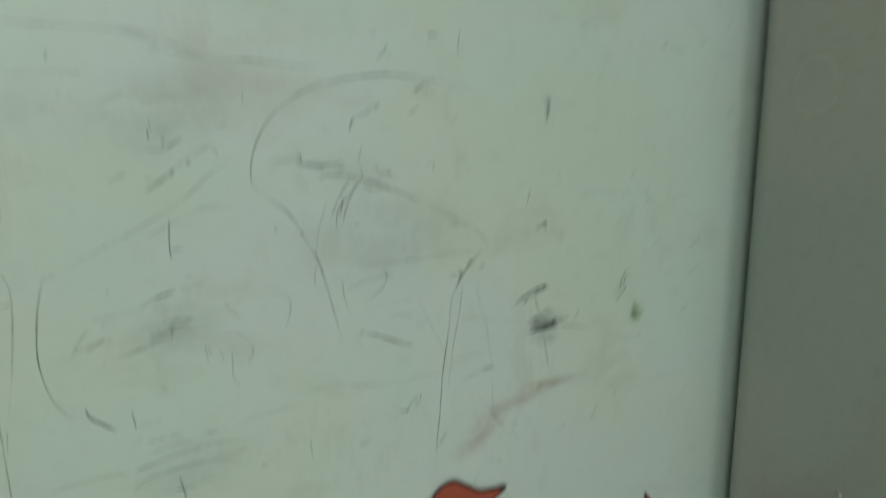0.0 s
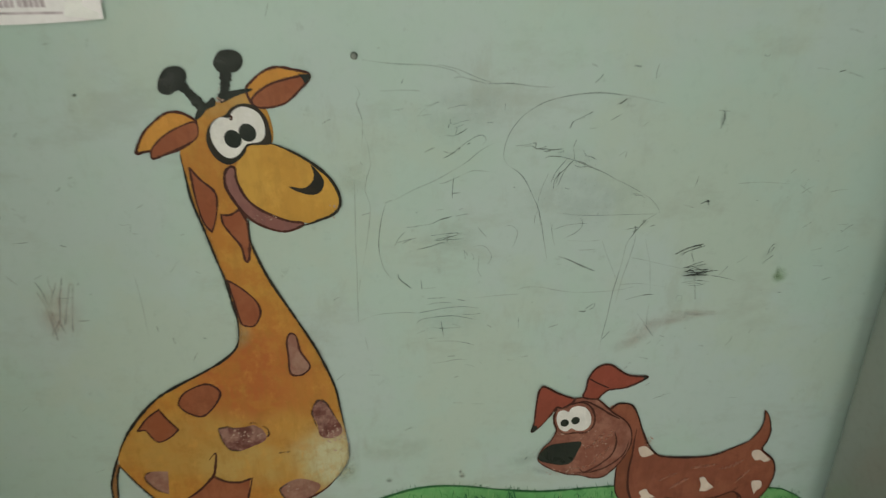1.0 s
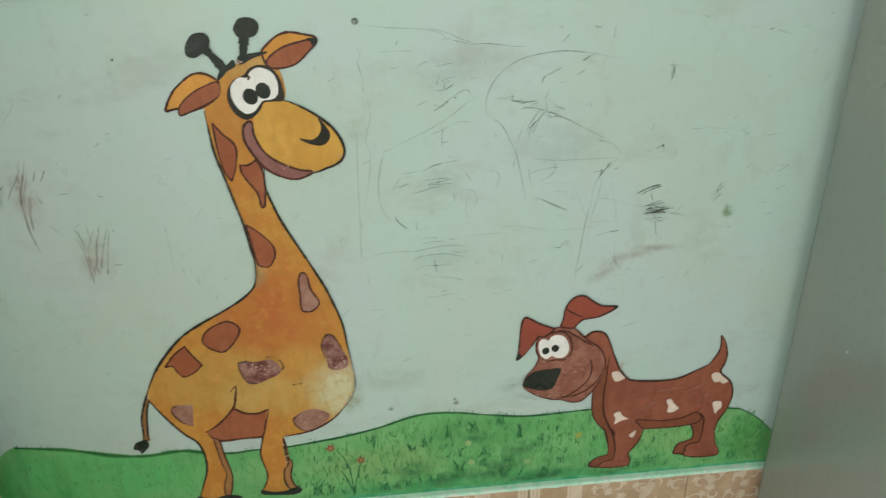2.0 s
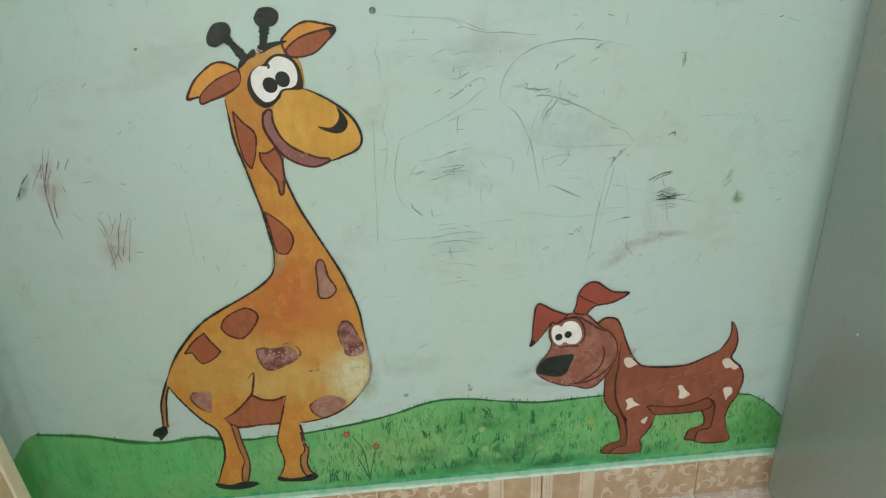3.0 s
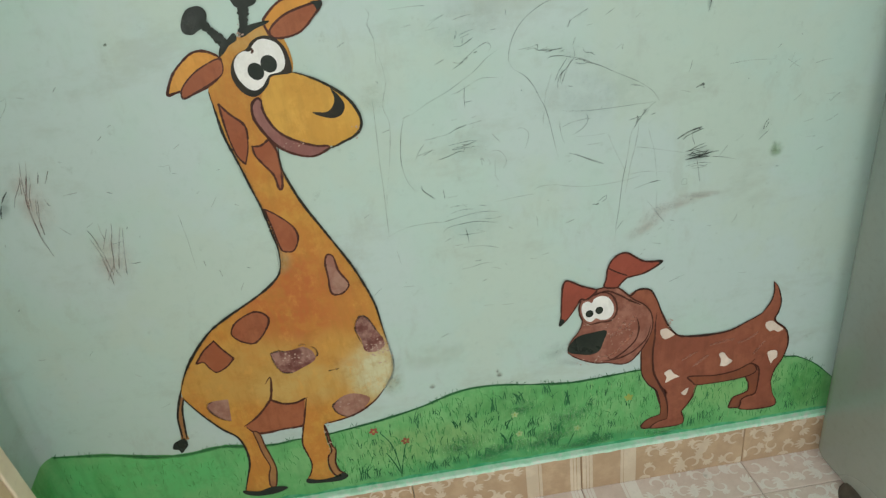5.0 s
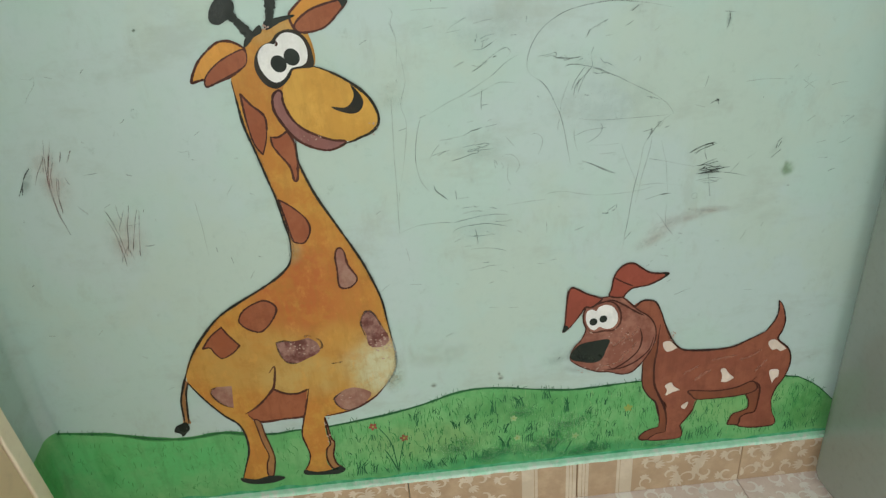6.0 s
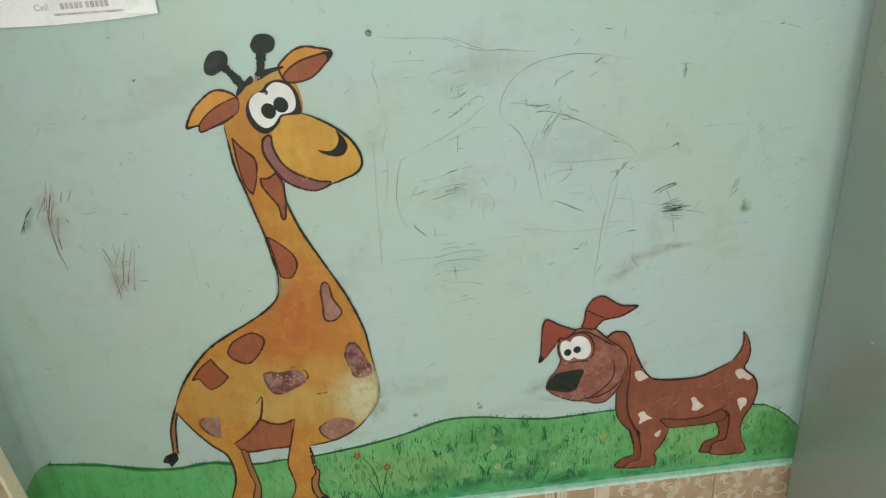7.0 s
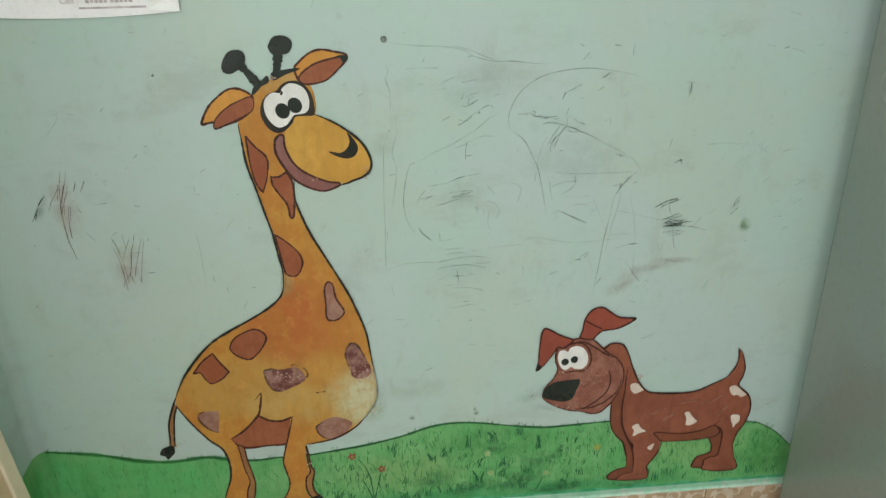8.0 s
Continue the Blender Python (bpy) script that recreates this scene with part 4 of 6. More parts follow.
stroke("outline", [(0.278, 0.904), (0.294, 0.904), (0.32, 0.892), (0.345, 0.875), (0.366, 0.854), (0.377, 0.83), (0.376, 0.812), (0.364, 0.8), (0.345, 0.793), (0.338, 0.79), (0.326, 0.787), (0.314, 0.784)], MAT_INK, gir, 9, 0.0037)
fill("lip", [(0.227, 0.866), (0.235, 0.874), (0.241, 0.871), (0.241, 0.855), (0.249, 0.832), (0.263, 0.815), (0.284, 0.802), (0.306, 0.793), (0.324, 0.79), (0.319, 0.784), (0.3, 0.778), (0.282, 0.781), (0.26, 0.792), (0.244, 0.808), (0.23, 0.833), (0.225, 0.849)], MAT_LIP, gir, 7, "mauve-brown smiling lip", n=4, ink=MAT_BROWNINK, width=0.0034)
fill("nostril", [(0.342, 0.874), (0.353, 0.861), (0.358, 0.847), (0.351, 0.834), (0.337, 0.831), (0.319, 0.837), (0.31, 0.844), (0.329, 0.841), (0.34, 0.848), (0.345, 0.86)], MAT_INK, gir, 7, n=4)
eye = fill("eye", [(0.209, 0.911), (0.213, 0.926), (0.223, 0.938), (0.238, 0.944), (0.247, 0.953), (0.26, 0.958), (0.275, 0.956), (0.287, 0.945), (0.293, 0.929), (0.293, 0.905), (0.277, 0.903), (0.263, 0.902), (0.257, 0.892), (0.245, 0.881), (0.233, 0.877), (0.22, 0.884), (0.212, 0.897)], MAT_INK, gir, 8, "white cartoon eyes ringed in black", n=4)
fill("eye_white", [(0.216, 0.924), (0.222, 0.935), (0.232, 0.941), (0.243, 0.94), (0.247, 0.947), (0.258, 0.954), (0.271, 0.952), (0.282, 0.944), (0.287, 0.929), (0.285, 0.914), (0.277, 0.907), (0.262, 0.905), (0.256, 0.899), (0.248, 0.89), (0.236, 0.886), (0.225, 0.893), (0.217, 0.908)], MAT_WHITE, eye, 9, n=4)
for p in [(0.244, 0.912), (0.264, 0.92)]:
    part("pupil", add_fill(bmesh.new(), oval(*p, 0.0112, 0.0124, 20), 10), MAT_BLACK, eye)
stroke("eye_fold", [(0.245, 0.944), (0.246, 0.94), (0.243, 0.937)], MAT_BROWNINK, eye, 10, 0.003)

# ---- the mural: dog ----
dog = root("dog_mural", "red-brown dog mural with cream spots on the grass", "mural", (0, 0, 0))
fill("leg", [(1.027, 0.222), (1.035, 0.199), (1.036, 0.181), (1.024, 0.174), (1.008, 0.169), (1.001, 0.154), (1.0, 0.144), (1.011, 0.142), (1.03, 0.14), (1.058, 0.161), (1.065, 0.197), (1.054, 0.226)], MAT_DOGDARK, dog, 3.5, n=4, ink=MAT_BROWNINK, width=0.0031)
fill("leg", [(0.849, 0.219), (0.858, 0.18), (0.859, 0.158), (0.84, 0.152), (0.826, 0.143), (0.821, 0.131), (0.837, 0.126), (0.86, 0.133), (0.877, 0.141), (0.876, 0.178), (0.866, 0.215)], MAT_DOGDARK, dog, 3.5, n=4, ink=MAT_BROWNINK, width=0.0031)
fill("body", [(0.794, 0.442), (0.805, 0.451), (0.818, 0.452), (0.832, 0.446), (0.844, 0.423), (0.854, 0.394), (0.868, 0.363), (0.885, 0.341), (0.905, 0.334), (0.946, 0.33), (0.986, 0.332), (1.019, 0.346), (1.046, 0.359), (1.06, 0.382), (1.064, 0.403), (1.061, 0.424), (1.071, 0.411), (1.08, 0.38), (1.078, 0.358), (1.073, 0.339), (1.094, 0.318), (1.103, 0.299), (1.105, 0.274), (1.098, 0.246), (1.086, 0.223), (1.061, 0.224), (1.031, 0.218), (1.002, 0.214), (0.96, 0.214), (0.93, 0.216), (0.922, 0.188), (0.911, 0.169), (0.902, 0.155), (0.874, 0.158), (0.863, 0.205), (0.848, 0.218), (0.833, 0.236), (0.822, 0.258), (0.817, 0.282), (0.817, 0.322), (0.837, 0.36), (0.834, 0.399), (0.818, 0.419)], MAT_DOG, dog, 4, n=4)
fill("neck", [(0.817, 0.317), (0.817, 0.282), (0.821, 0.258), (0.833, 0.236), (0.849, 0.217), (0.858, 0.18), (0.859, 0.156), (0.873, 0.145), (0.873, 0.173), (0.866, 0.206), (0.852, 0.238), (0.842, 0.266), (0.839, 0.307), (0.842, 0.347), (0.837, 0.358)], MAT_DOGDARK, dog, 4.4, n=4)
stroke("outline", [(0.769, 0.464), (0.783, 0.452), (0.794, 0.442), (0.805, 0.451), (0.818, 0.452), (0.832, 0.446), (0.844, 0.423), (0.854, 0.394)], MAT_DOGINK, dog, 6, 0.0029)
stroke("outline", [(0.844, 0.423), (0.854, 0.394), (0.868, 0.363), (0.885, 0.341), (0.905, 0.334), (0.946, 0.33), (0.986, 0.332), (1.019, 0.346), (1.046, 0.359)], MAT_DOGINK, dog, 6, 0.004)
stroke("outline", [(1.046, 0.359), (1.06, 0.382), (1.064, 0.403), (1.061, 0.424)], MAT_DOGINK, dog, 6, 0.0030)
stroke("outline", [(1.061, 0.424), (1.071, 0.411), (1.08, 0.38), (1.078, 0.358), (1.073, 0.339), (1.094, 0.318), (1.103, 0.299), (1.105, 0.274), (1.098, 0.246), (1.086, 0.223), (1.081, 0.195), (1.086, 0.17)], MAT_DOGINK, dog, 6, 0.0030)
stroke("outline", [(0.817, 0.322), (0.817, 0.282), (0.821, 0.258), (0.833, 0.236), (0.849, 0.217), (0.858, 0.18), (0.859, 0.156)], MAT_DOGINK, dog, 6, 0.0030)
stroke("outline", [(0.93, 0.216), (0.922, 0.188), (0.911, 0.169), (0.902, 0.155), (0.907, 0.138)], MAT_BROWNINK, dog, 6, 0.0030)
stroke("outline", [(0.86, 0.374), (0.869, 0.36), (0.879, 0.346)], MAT_SCUFF, dog, 6, 0.006)
fill("belly", [(0.913, 0.239), (0.964, 0.232), (1.005, 0.235), (1.033, 0.246), (1.044, 0.24), (1.048, 0.227), (1.035, 0.218), (1.002, 0.214), (0.96, 0.214), (0.93, 0.216), (0.919, 0.226)], MAT_DOGDARK, dog, 5, n=4, ink=MAT_BROWNINK, width=0.0028)
leg = fill("leg", [(1.041, 0.246), (1.054, 0.228), (1.054, 0.19), (1.051, 0.169), (1.035, 0.167), (1.025, 0.16), (1.023, 0.148), (1.023, 0.137), (1.044, 0.131), (1.075, 0.129), (1.095, 0.132), (1.096, 0.145), (1.087, 0.165), (1.081, 0.195), (1.086, 0.223), (1.079, 0.245), (1.056, 0.254)], MAT_DOG, dog, 5.5, n=4)
stroke("outline", [(1.043, 0.257), (1.036, 0.246), (1.046, 0.241), (1.054, 0.226), (1.054, 0.19), (1.05, 0.17), (1.035, 0.167), (1.024, 0.16), (1.023, 0.149), (1.022, 0.138), (1.044, 0.131), (1.075, 0.129), (1.095, 0.132), (1.096, 0.145), (1.087, 0.165), (1.081, 0.195)], MAT_BROWNINK, leg, 6.4, 0.0029)
leg = fill("paw", [(0.866, 0.206), (0.873, 0.173), (0.873, 0.143), (0.853, 0.139), (0.842, 0.129), (0.845, 0.124), (0.873, 0.122), (0.903, 0.124), (0.907, 0.138), (0.902, 0.157), (0.895, 0.184)], MAT_DOG, dog, 5.5, n=4)
stroke("outline", [(0.873, 0.143), (0.853, 0.139), (0.84, 0.126), (0.873, 0.122), (0.903, 0.124), (0.907, 0.138), (0.902, 0.157)], MAT_BROWNINK, leg, 6.4, 0.0029)
stroke("chest_line", [(0.844, 0.398), (0.842, 0.37), (0.842, 0.347), (0.839, 0.307), (0.842, 0.266), (0.852, 0.238), (0.866, 0.206), (0.873, 0.173), (0.873, 0.143)], MAT_BROWNINK, dog, 6, 0.0036)
ear = fill("ear", [(0.747, 0.469), (0.75, 0.485), (0.753, 0.506), (0.762, 0.522), (0.775, 0.53), (0.788, 0.529), (0.799, 0.521), (0.816, 0.509), (0.833, 0.505), (0.85, 0.503), (0.834, 0.492), (0.815, 0.484), (0.797, 0.482), (0.786, 0.48), (0.776, 0.471), (0.769, 0.464)], MAT_DOGEAR, dog, 7.6, n=4, ink=MAT_BROWNINK, width=0.0030)
stroke("fold", [(0.753, 0.506), (0.769, 0.495), (0.788, 0.485)], MAT_BROWNINK, ear, 8.6, 0.003)
fill("ear_tip", [(0.839, 0.506), (0.851, 0.503), (0.842, 0.496), (0.844, 0.502)], MAT_BLACK, ear, 8.6, n=3)
ear = fill("ear", [(0.665, 0.403), (0.668, 0.424), (0.67, 0.46), (0.673, 0.484), (0.679, 0.493), (0.689, 0.489), (0.706, 0.478), (0.728, 0.468), (0.733, 0.464), (0.723, 0.454), (0.713, 0.449), (0.704, 0.451), (0.697, 0.44), (0.681, 0.417)], MAT_DOGEAR, dog, 7.6, n=4, ink=MAT_BROWNINK, width=0.0030)
fill("ear_tip", [(0.664, 0.402), (0.666, 0.417), (0.674, 0.412)], MAT_BLACK, ear, 8.6, n=3)
fill("head", [(0.704, 0.45), (0.715, 0.455), (0.728, 0.465), (0.749, 0.468), (0.769, 0.464), (0.783, 0.452), (0.8, 0.434), (0.82, 0.419), (0.833, 0.399), (0.837, 0.373), (0.831, 0.348), (0.819, 0.325), (0.807, 0.309), (0.794, 0.298), (0.777, 0.296), (0.753, 0.304), (0.73, 0.308), (0.702, 0.321), (0.682, 0.336), (0.678, 0.347), (0.685, 0.366), (0.699, 0.384), (0.706, 0.405), (0.701, 0.421), (0.702, 0.44)], MAT_DOGFACE, dog, 7, n=4, ink=MAT_BROWNINK, width=0.0025)
fill("nose", [(0.678, 0.35), (0.686, 0.364), (0.699, 0.374), (0.721, 0.377), (0.75, 0.377), (0.745, 0.355), (0.736, 0.334), (0.718, 0.329), (0.695, 0.335), (0.682, 0.34)], MAT_BLACK, dog, 8, n=4)
stroke("mouth", [(0.752, 0.318), (0.759, 0.311), (0.772, 0.316), (0.791, 0.33), (0.806, 0.348), (0.811, 0.373), (0.806, 0.395)], MAT_BROWNINK, dog, 8, 0.0029)
stroke("cheek", [(0.747, 0.31), (0.77, 0.31), (0.795, 0.318), (0.814, 0.332), (0.827, 0.348), (0.833, 0.373)], MAT_BROWNINK, dog, 8, 0.0029)
stroke("cheek", [(0.726, 0.454), (0.75, 0.46), (0.772, 0.449), (0.795, 0.432), (0.813, 0.421)], MAT_BROWNINK, dog, 8, 0.0029)
stroke("brow", [(0.72, 0.451), (0.733, 0.458), (0.75, 0.457), (0.762, 0.447), (0.769, 0.429), (0.768, 0.41), (0.757, 0.397), (0.737, 0.397), (0.72, 0.396), (0.709, 0.405)], MAT_BROWNINK, dog, 8, 0.0029)
stroke("brow", [(0.705, 0.448), (0.7, 0.434), (0.703, 0.415), (0.707, 0.404)], MAT_BROWNINK, dog, 8, 0.0029)
eye = fill("eye", [(0.705, 0.426), (0.707, 0.441), (0.716, 0.445), (0.724, 0.441), (0.728, 0.448), (0.739, 0.452), (0.753, 0.447), (0.762, 0.432), (0.763, 0.414), (0.754, 0.402), (0.74, 0.402), (0.731, 0.407), (0.722, 0.401), (0.711, 0.408)], MAT_WHITE, dog, 9, "white cartoon eyes", n=4)
for p in [(0.719, 0.419), (0.737, 0.423)]:
    part("pupil", add_fill(bmesh.new(), oval(*p, 0.0072, 0.0076), 10), MAT_BLACK, eye)
for pts in ([(0.969, 0.282), (0.978, 0.284), (0.985, 0.273), (0.998, 0.26), (0.998, 0.26), (0.985, 0.251), (0.973, 0.253), (0.973, 0.253), (0.974, 0.268)], [(0.863, 0.258), (0.875, 0.264), (0.881, 0.254), (0.894, 0.244), (0.894, 0.244), (0.879, 0.24), (0.866, 0.234), (0.868, 0.247)], [(0.852, 0.358), (0.863, 0.36), (0.871, 0.353), (0.88, 0.343), (0.88, 0.343), (0.863, 0.336), (0.854, 0.345)],
            [(1.055, 0.33), (1.057, 0.338), (1.067, 0.339), (1.076, 0.331), (1.092, 0.316), (1.092, 0.316), (1.082, 0.311), (1.073, 0.317), (1.064, 0.316)], [(1.066, 0.265), (1.075, 0.27), (1.085, 0.266), (1.086, 0.252), (1.08, 0.247), (1.076, 0.237), (1.076, 0.237)], [(0.899, 0.203), (0.913, 0.213), (0.908, 0.196)]):
    fill("spot", pts, MAT_SPOT, dog, 7, n=3)

for pts in ([(0.918, 0.262), (0.935, 0.275), (0.949, 0.284)], [(0.896, 0.281), (0.91, 0.289), (0.927, 0.297)], [(1.002, 0.301), (1.025, 0.307), (1.043, 0.319)], [(0.949, 0.306), (0.972, 0.309), (0.997, 0.312)], [(1.036, 0.268), (1.048, 0.283), (1.058, 0.296)], [(0.778, 0.371), (0.794, 0.383), (0.804, 0.401)], [(0.774, 0.339), (0.792, 0.351), (0.802, 0.369)], [(0.756, 0.36), (0.772, 0.372), (0.788, 0.394)], [(0.741, 0.32), (0.764, 0.323), (0.779, 0.335)]):
    stroke("brush_streak", pts, MAT_DOGLIGHT, dog, 7.8, 0.0055, label="paler dry brush streak")

flecks(dog, 0.868, 0.370, 0.008, 0.012, 9, 9.0, 41)
flecks(dog, 0.716, 0.397, 0.010, 0.004, 5, 9.0, 42)
flecks(dog, 0.722, 0.316, 0.032, 0.009, 16, 9.0, 43)
flecks(dog, 0.776, 0.372, 0.030, 0.036, 26, 9.0, 44)

# ---- marks on the wall ----


def scribble(lines, mat, width, label, name="scribble", n=5):
    """One scribble: each pencil stroke is a part of it."""
    at = lines[0][0]
    ob = root(name, label, "scribble", (at[0], 0, at[1]), "scribbles on the wall")
    for i, pts in enumerate(lines):
        line = spline([(x - at[0] + 0.0006 * noise.noise((x * 90, z * 90, 1)), z - at[1] + 0.0006 * noise.noise((x * 90, z * 90, 5))) for x, z in pts], False, n)
        part("stroke", add_stroke(bmesh.new(), line, width * 0.68, 1.0 + 0.05 * i), mat, ob)
    return ob


def rub(p, rx, rz, tilt, mat, label):
    ob = part("smudge", add_fill(bmesh.new(), oval(0, 0, rx, rz, 0, 20), 0), mat)
    ob.location, ob.rotation_euler = (p[0], -COAT * 0.6, p[1]), (0, -radians(tilt), 0)
    return tagged(ob, label, "stain", "stains on the wall")


scribble([[(0.823, 0.945), (0.802, 0.95), (0.774, 0.956), (0.733, 0.961), (0.697, 0.959), (0.666, 0.953), (0.644, 0.943), (0.626, 0.929), (0.613, 0.911), (0.606, 0.891), (0.605, 0.875), (0.612, 0.864)], [(0.612, 0.864), (0.628, 0.852), (0.639, 0.837), (0.648, 0.818), (0.655, 0.803), (0.661, 0.78), (0.668, 0.745), (0.673, 0.72)]], MAT_PENCIL, 0.0019, "long curved pencil line on the wall")
scribble([[(0.418, 1.01), (0.448, 1.005), (0.473, 1.003), (0.507, 1.001), (0.533, 0.995), (0.542, 0.99), (0.546, 0.985)], [(0.516, 1.002), (0.542, 0.995), (0.568, 0.984), (0.585, 0.978)], [(0.537, 0.985), (0.546, 0.986), (0.563, 0.981), (0.585, 0.976), (0.612, 0.976), (0.647, 0.971), (0.67, 0.97)]], MAT_PENCIL, 0.0017, "wavering pencil line beside the nail")
scribble([[(0.409, 0.976), (0.413, 0.967), (0.409, 0.955), (0.414, 0.938), (0.414, 0.917), (0.412, 0.895)], [(0.415, 0.917), (0.42, 0.899), (0.422, 0.877), (0.422, 0.87), (0.413, 0.837), (0.418, 0.814), (0.417, 0.791), (0.412, 0.762), (0.406, 0.733), (0.4, 0.708)]], MAT_FAINT, 0.0015, "long wavering upright pencil line")
scribble([[(0.399, 0.847), (0.397, 0.806), (0.395, 0.758), (0.394, 0.709), (0.392, 0.658), (0.391, 0.626)], [(0.398, 0.698), (0.395, 0.678)], [(0.399, 0.599), (0.401, 0.588), (0.403, 0.574)]], MAT_FAINT, 0.0018, "long straight upright pencil line")
scribble([[(0.591, 0.896), (0.572, 0.886), (0.554, 0.871), (0.536, 0.86), (0.508, 0.845), (0.48, 0.833), (0.452, 0.818)], [(0.586, 0.856), (0.563, 0.858), (0.545, 0.851), (0.526, 0.843), (0.515, 0.84)]], MAT_FAINT, 0.0016, "sloping pencil line on the wall")
scribble([[(0.44, 0.812), (0.433, 0.79), (0.428, 0.756), (0.429, 0.732), (0.434, 0.712), (0.443, 0.698)], [(0.454, 0.704), (0.454, 0.698), (0.461, 0.688), (0.473, 0.679)]], MAT_PENCIL, 0.0017, "hooked pencil curve on the wall")
scribble([[(0.453, 0.704), (0.456, 0.695), (0.465, 0.686), (0.473, 0.679)]], MAT_DARKMARK, 0.0018, "dark hook of pencil on the wall")
scribble([[(0.39, 0.626), (0.42, 0.637), (0.459, 0.639), (0.479, 0.637)], [(0.568, 0.659), (0.607, 0.662), (0.634, 0.663)], [(0.632, 0.67), (0.642, 0.674), (0.667, 0.673), (0.687, 0.668), (0.722, 0.662), (0.768, 0.662), (0.798, 0.665), (0.81, 0.669)]], MAT_FAINT, 0.0015, "level pencil line on the wall")
scribble([[(0.682, 0.792), (0.72, 0.787), (0.769, 0.786), (0.827, 0.786)], [(0.703, 0.748), (0.732, 0.746), (0.752, 0.747)], [(0.719, 0.732), (0.743, 0.732)], [(0.8, 0.717), (0.824, 0.711), (0.856, 0.702), (0.882, 0.695)], [(0.787, 0.672), (0.818, 0.673), (0.859, 0.665)]], MAT_FAINT, 0.0015, "thin level pencil strokes on the wall")
scribble([[(0.621, 0.892), (0.636, 0.893), (0.648, 0.895), (0.649, 0.887), (0.664, 0.89)], [(0.632, 0.89), (0.643, 0.891), (0.65, 0.887), (0.667, 0.887)], [(0.65, 0.886), (0.673, 0.885), (0.687, 0.886)], [(0.659, 0.883), (0.667, 0.883), (0.67, 0.885)], [(0.662, 0.873), (0.669, 0.876), (0.683, 0.875), (0.697, 0.871), (0.702, 0.87)]], MAT_PENCIL, 0.0021, "zigzag pencil scribble on the wall")
scribble([[(0.702, 0.87), (0.716, 0.866), (0.73, 0.858), (0.745, 0.851), (0.762, 0.841)], [(0.704, 0.866), (0.711, 0.866), (0.726, 0.859), (0.73, 0.858)], [(0.715, 0.883), (0.72, 0.875), (0.728, 0.873), (0.734, 0.869)], [(0.68, 0.88), (0.689, 0.883)], [(0.704, 0.862), (0.712, 0.859), (0.724, 0.86)]], MAT_PENCIL, 0.0018, "looping pencil scribble on the wall")
scribble([[(0.762, 0.841), (0.78, 0.832), (0.8, 0.821), (0.821, 0.806), (0.831, 0.794), (0.835, 0.786)], [(0.79, 0.817), (0.8, 0.816), (0.812, 0.81)], [(0.794, 0.815), (0.805, 0.814)]], MAT_FAINT, 0.0017, "faded end of a pencil curve")
scribble([[(0.701, 0.886), (0.704, 0.872), (0.697, 0.863), (0.684, 0.85), (0.675, 0.841)], [(0.692, 0.87), (0.679, 0.853), (0.672, 0.837)], [(0.687, 0.854), (0.678, 0.841), (0.676, 0.827)], [(0.699, 0.868), (0.689, 0.85), (0.682, 0.832)], [(0.668, 0.851), (0.661, 0.832), (0.657, 0.818), (0.655, 0.804)], [(0.684, 0.855), (0.68, 0.836)]], MAT_FAINT, 0.0018, "sloping faint pencil strokes")
scribble([[(0.724, 0.936), (0.712, 0.93), (0.699, 0.923), (0.693, 0.913)], [(0.698, 0.925), (0.695, 0.914)], [(0.773, 0.954), (0.764, 0.948), (0.76, 0.945)], [(0.803, 0.921), (0.795, 0.914)], [(0.777, 0.88), (0.775, 0.871)], [(0.705, 0.899), (0.701, 0.888)], [(0.722, 0.913), (0.732, 0.914)]], MAT_FAINT, 0.0018, "short sloping pencil dashes on the wall")
scribble([[(0.769, 0.953), (0.764, 0.948), (0.76, 0.945)], [(0.725, 0.936), (0.719, 0.933)], [(0.707, 0.926), (0.714, 0.929)]], MAT_PENCIL, 0.002, "dark short pencil dash on the wall")
scribble([[(0.83, 0.786), (0.818, 0.778), (0.811, 0.771), (0.805, 0.762), (0.799, 0.754), (0.792, 0.742), (0.789, 0.728), (0.787, 0.71), (0.783, 0.687), (0.778, 0.663), (0.775, 0.637), (0.772, 0.609), (0.768, 0.582), (0.767, 0.565)]], MAT_PENCIL, 0.0017, "long sloping pencil line on the wall")
scribble([[(0.803, 0.754), (0.802, 0.739), (0.797, 0.714), (0.791, 0.689), (0.788, 0.67), (0.783, 0.641)], [(0.814, 0.774), (0.809, 0.768), (0.815, 0.769), (0.82, 0.779)]], MAT_FAINT, 0.0017, "second sloping pencil line on the wall")
scribble([[(0.819, 0.746), (0.825, 0.723), (0.83, 0.707), (0.833, 0.681), (0.837, 0.649)], [(0.837, 0.638), (0.836, 0.617), (0.837, 0.595)], [(0.754, 0.746), (0.761, 0.726), (0.773, 0.7), (0.785, 0.672)], [(0.82, 0.621), (0.831, 0.606), (0.84, 0.592), (0.851, 0.577)]], MAT_FAINT, 0.0016, "upright pencil lines on the wall")
scribble([[(0.81, 0.768), (0.815, 0.773), (0.811, 0.775), (0.815, 0.777)], [(0.798, 0.757), (0.802, 0.763), (0.8, 0.768)], [(0.799, 0.755), (0.804, 0.764)]], MAT_PENCIL, 0.0019, "tangled dark pencil strokes")
scribble([[(0.678, 0.776), (0.678, 0.765), (0.681, 0.75), (0.684, 0.74)], [(0.68, 0.766), (0.697, 0.772), (0.716, 0.774), (0.729, 0.774)], [(0.718, 0.783), (0.722, 0.777), (0.72, 0.767), (0.71, 0.758), (0.698, 0.752)], [(0.69, 0.709), (0.695, 0.71)]], MAT_FAINT, 0.0017, "loose pencil loops on the wall")
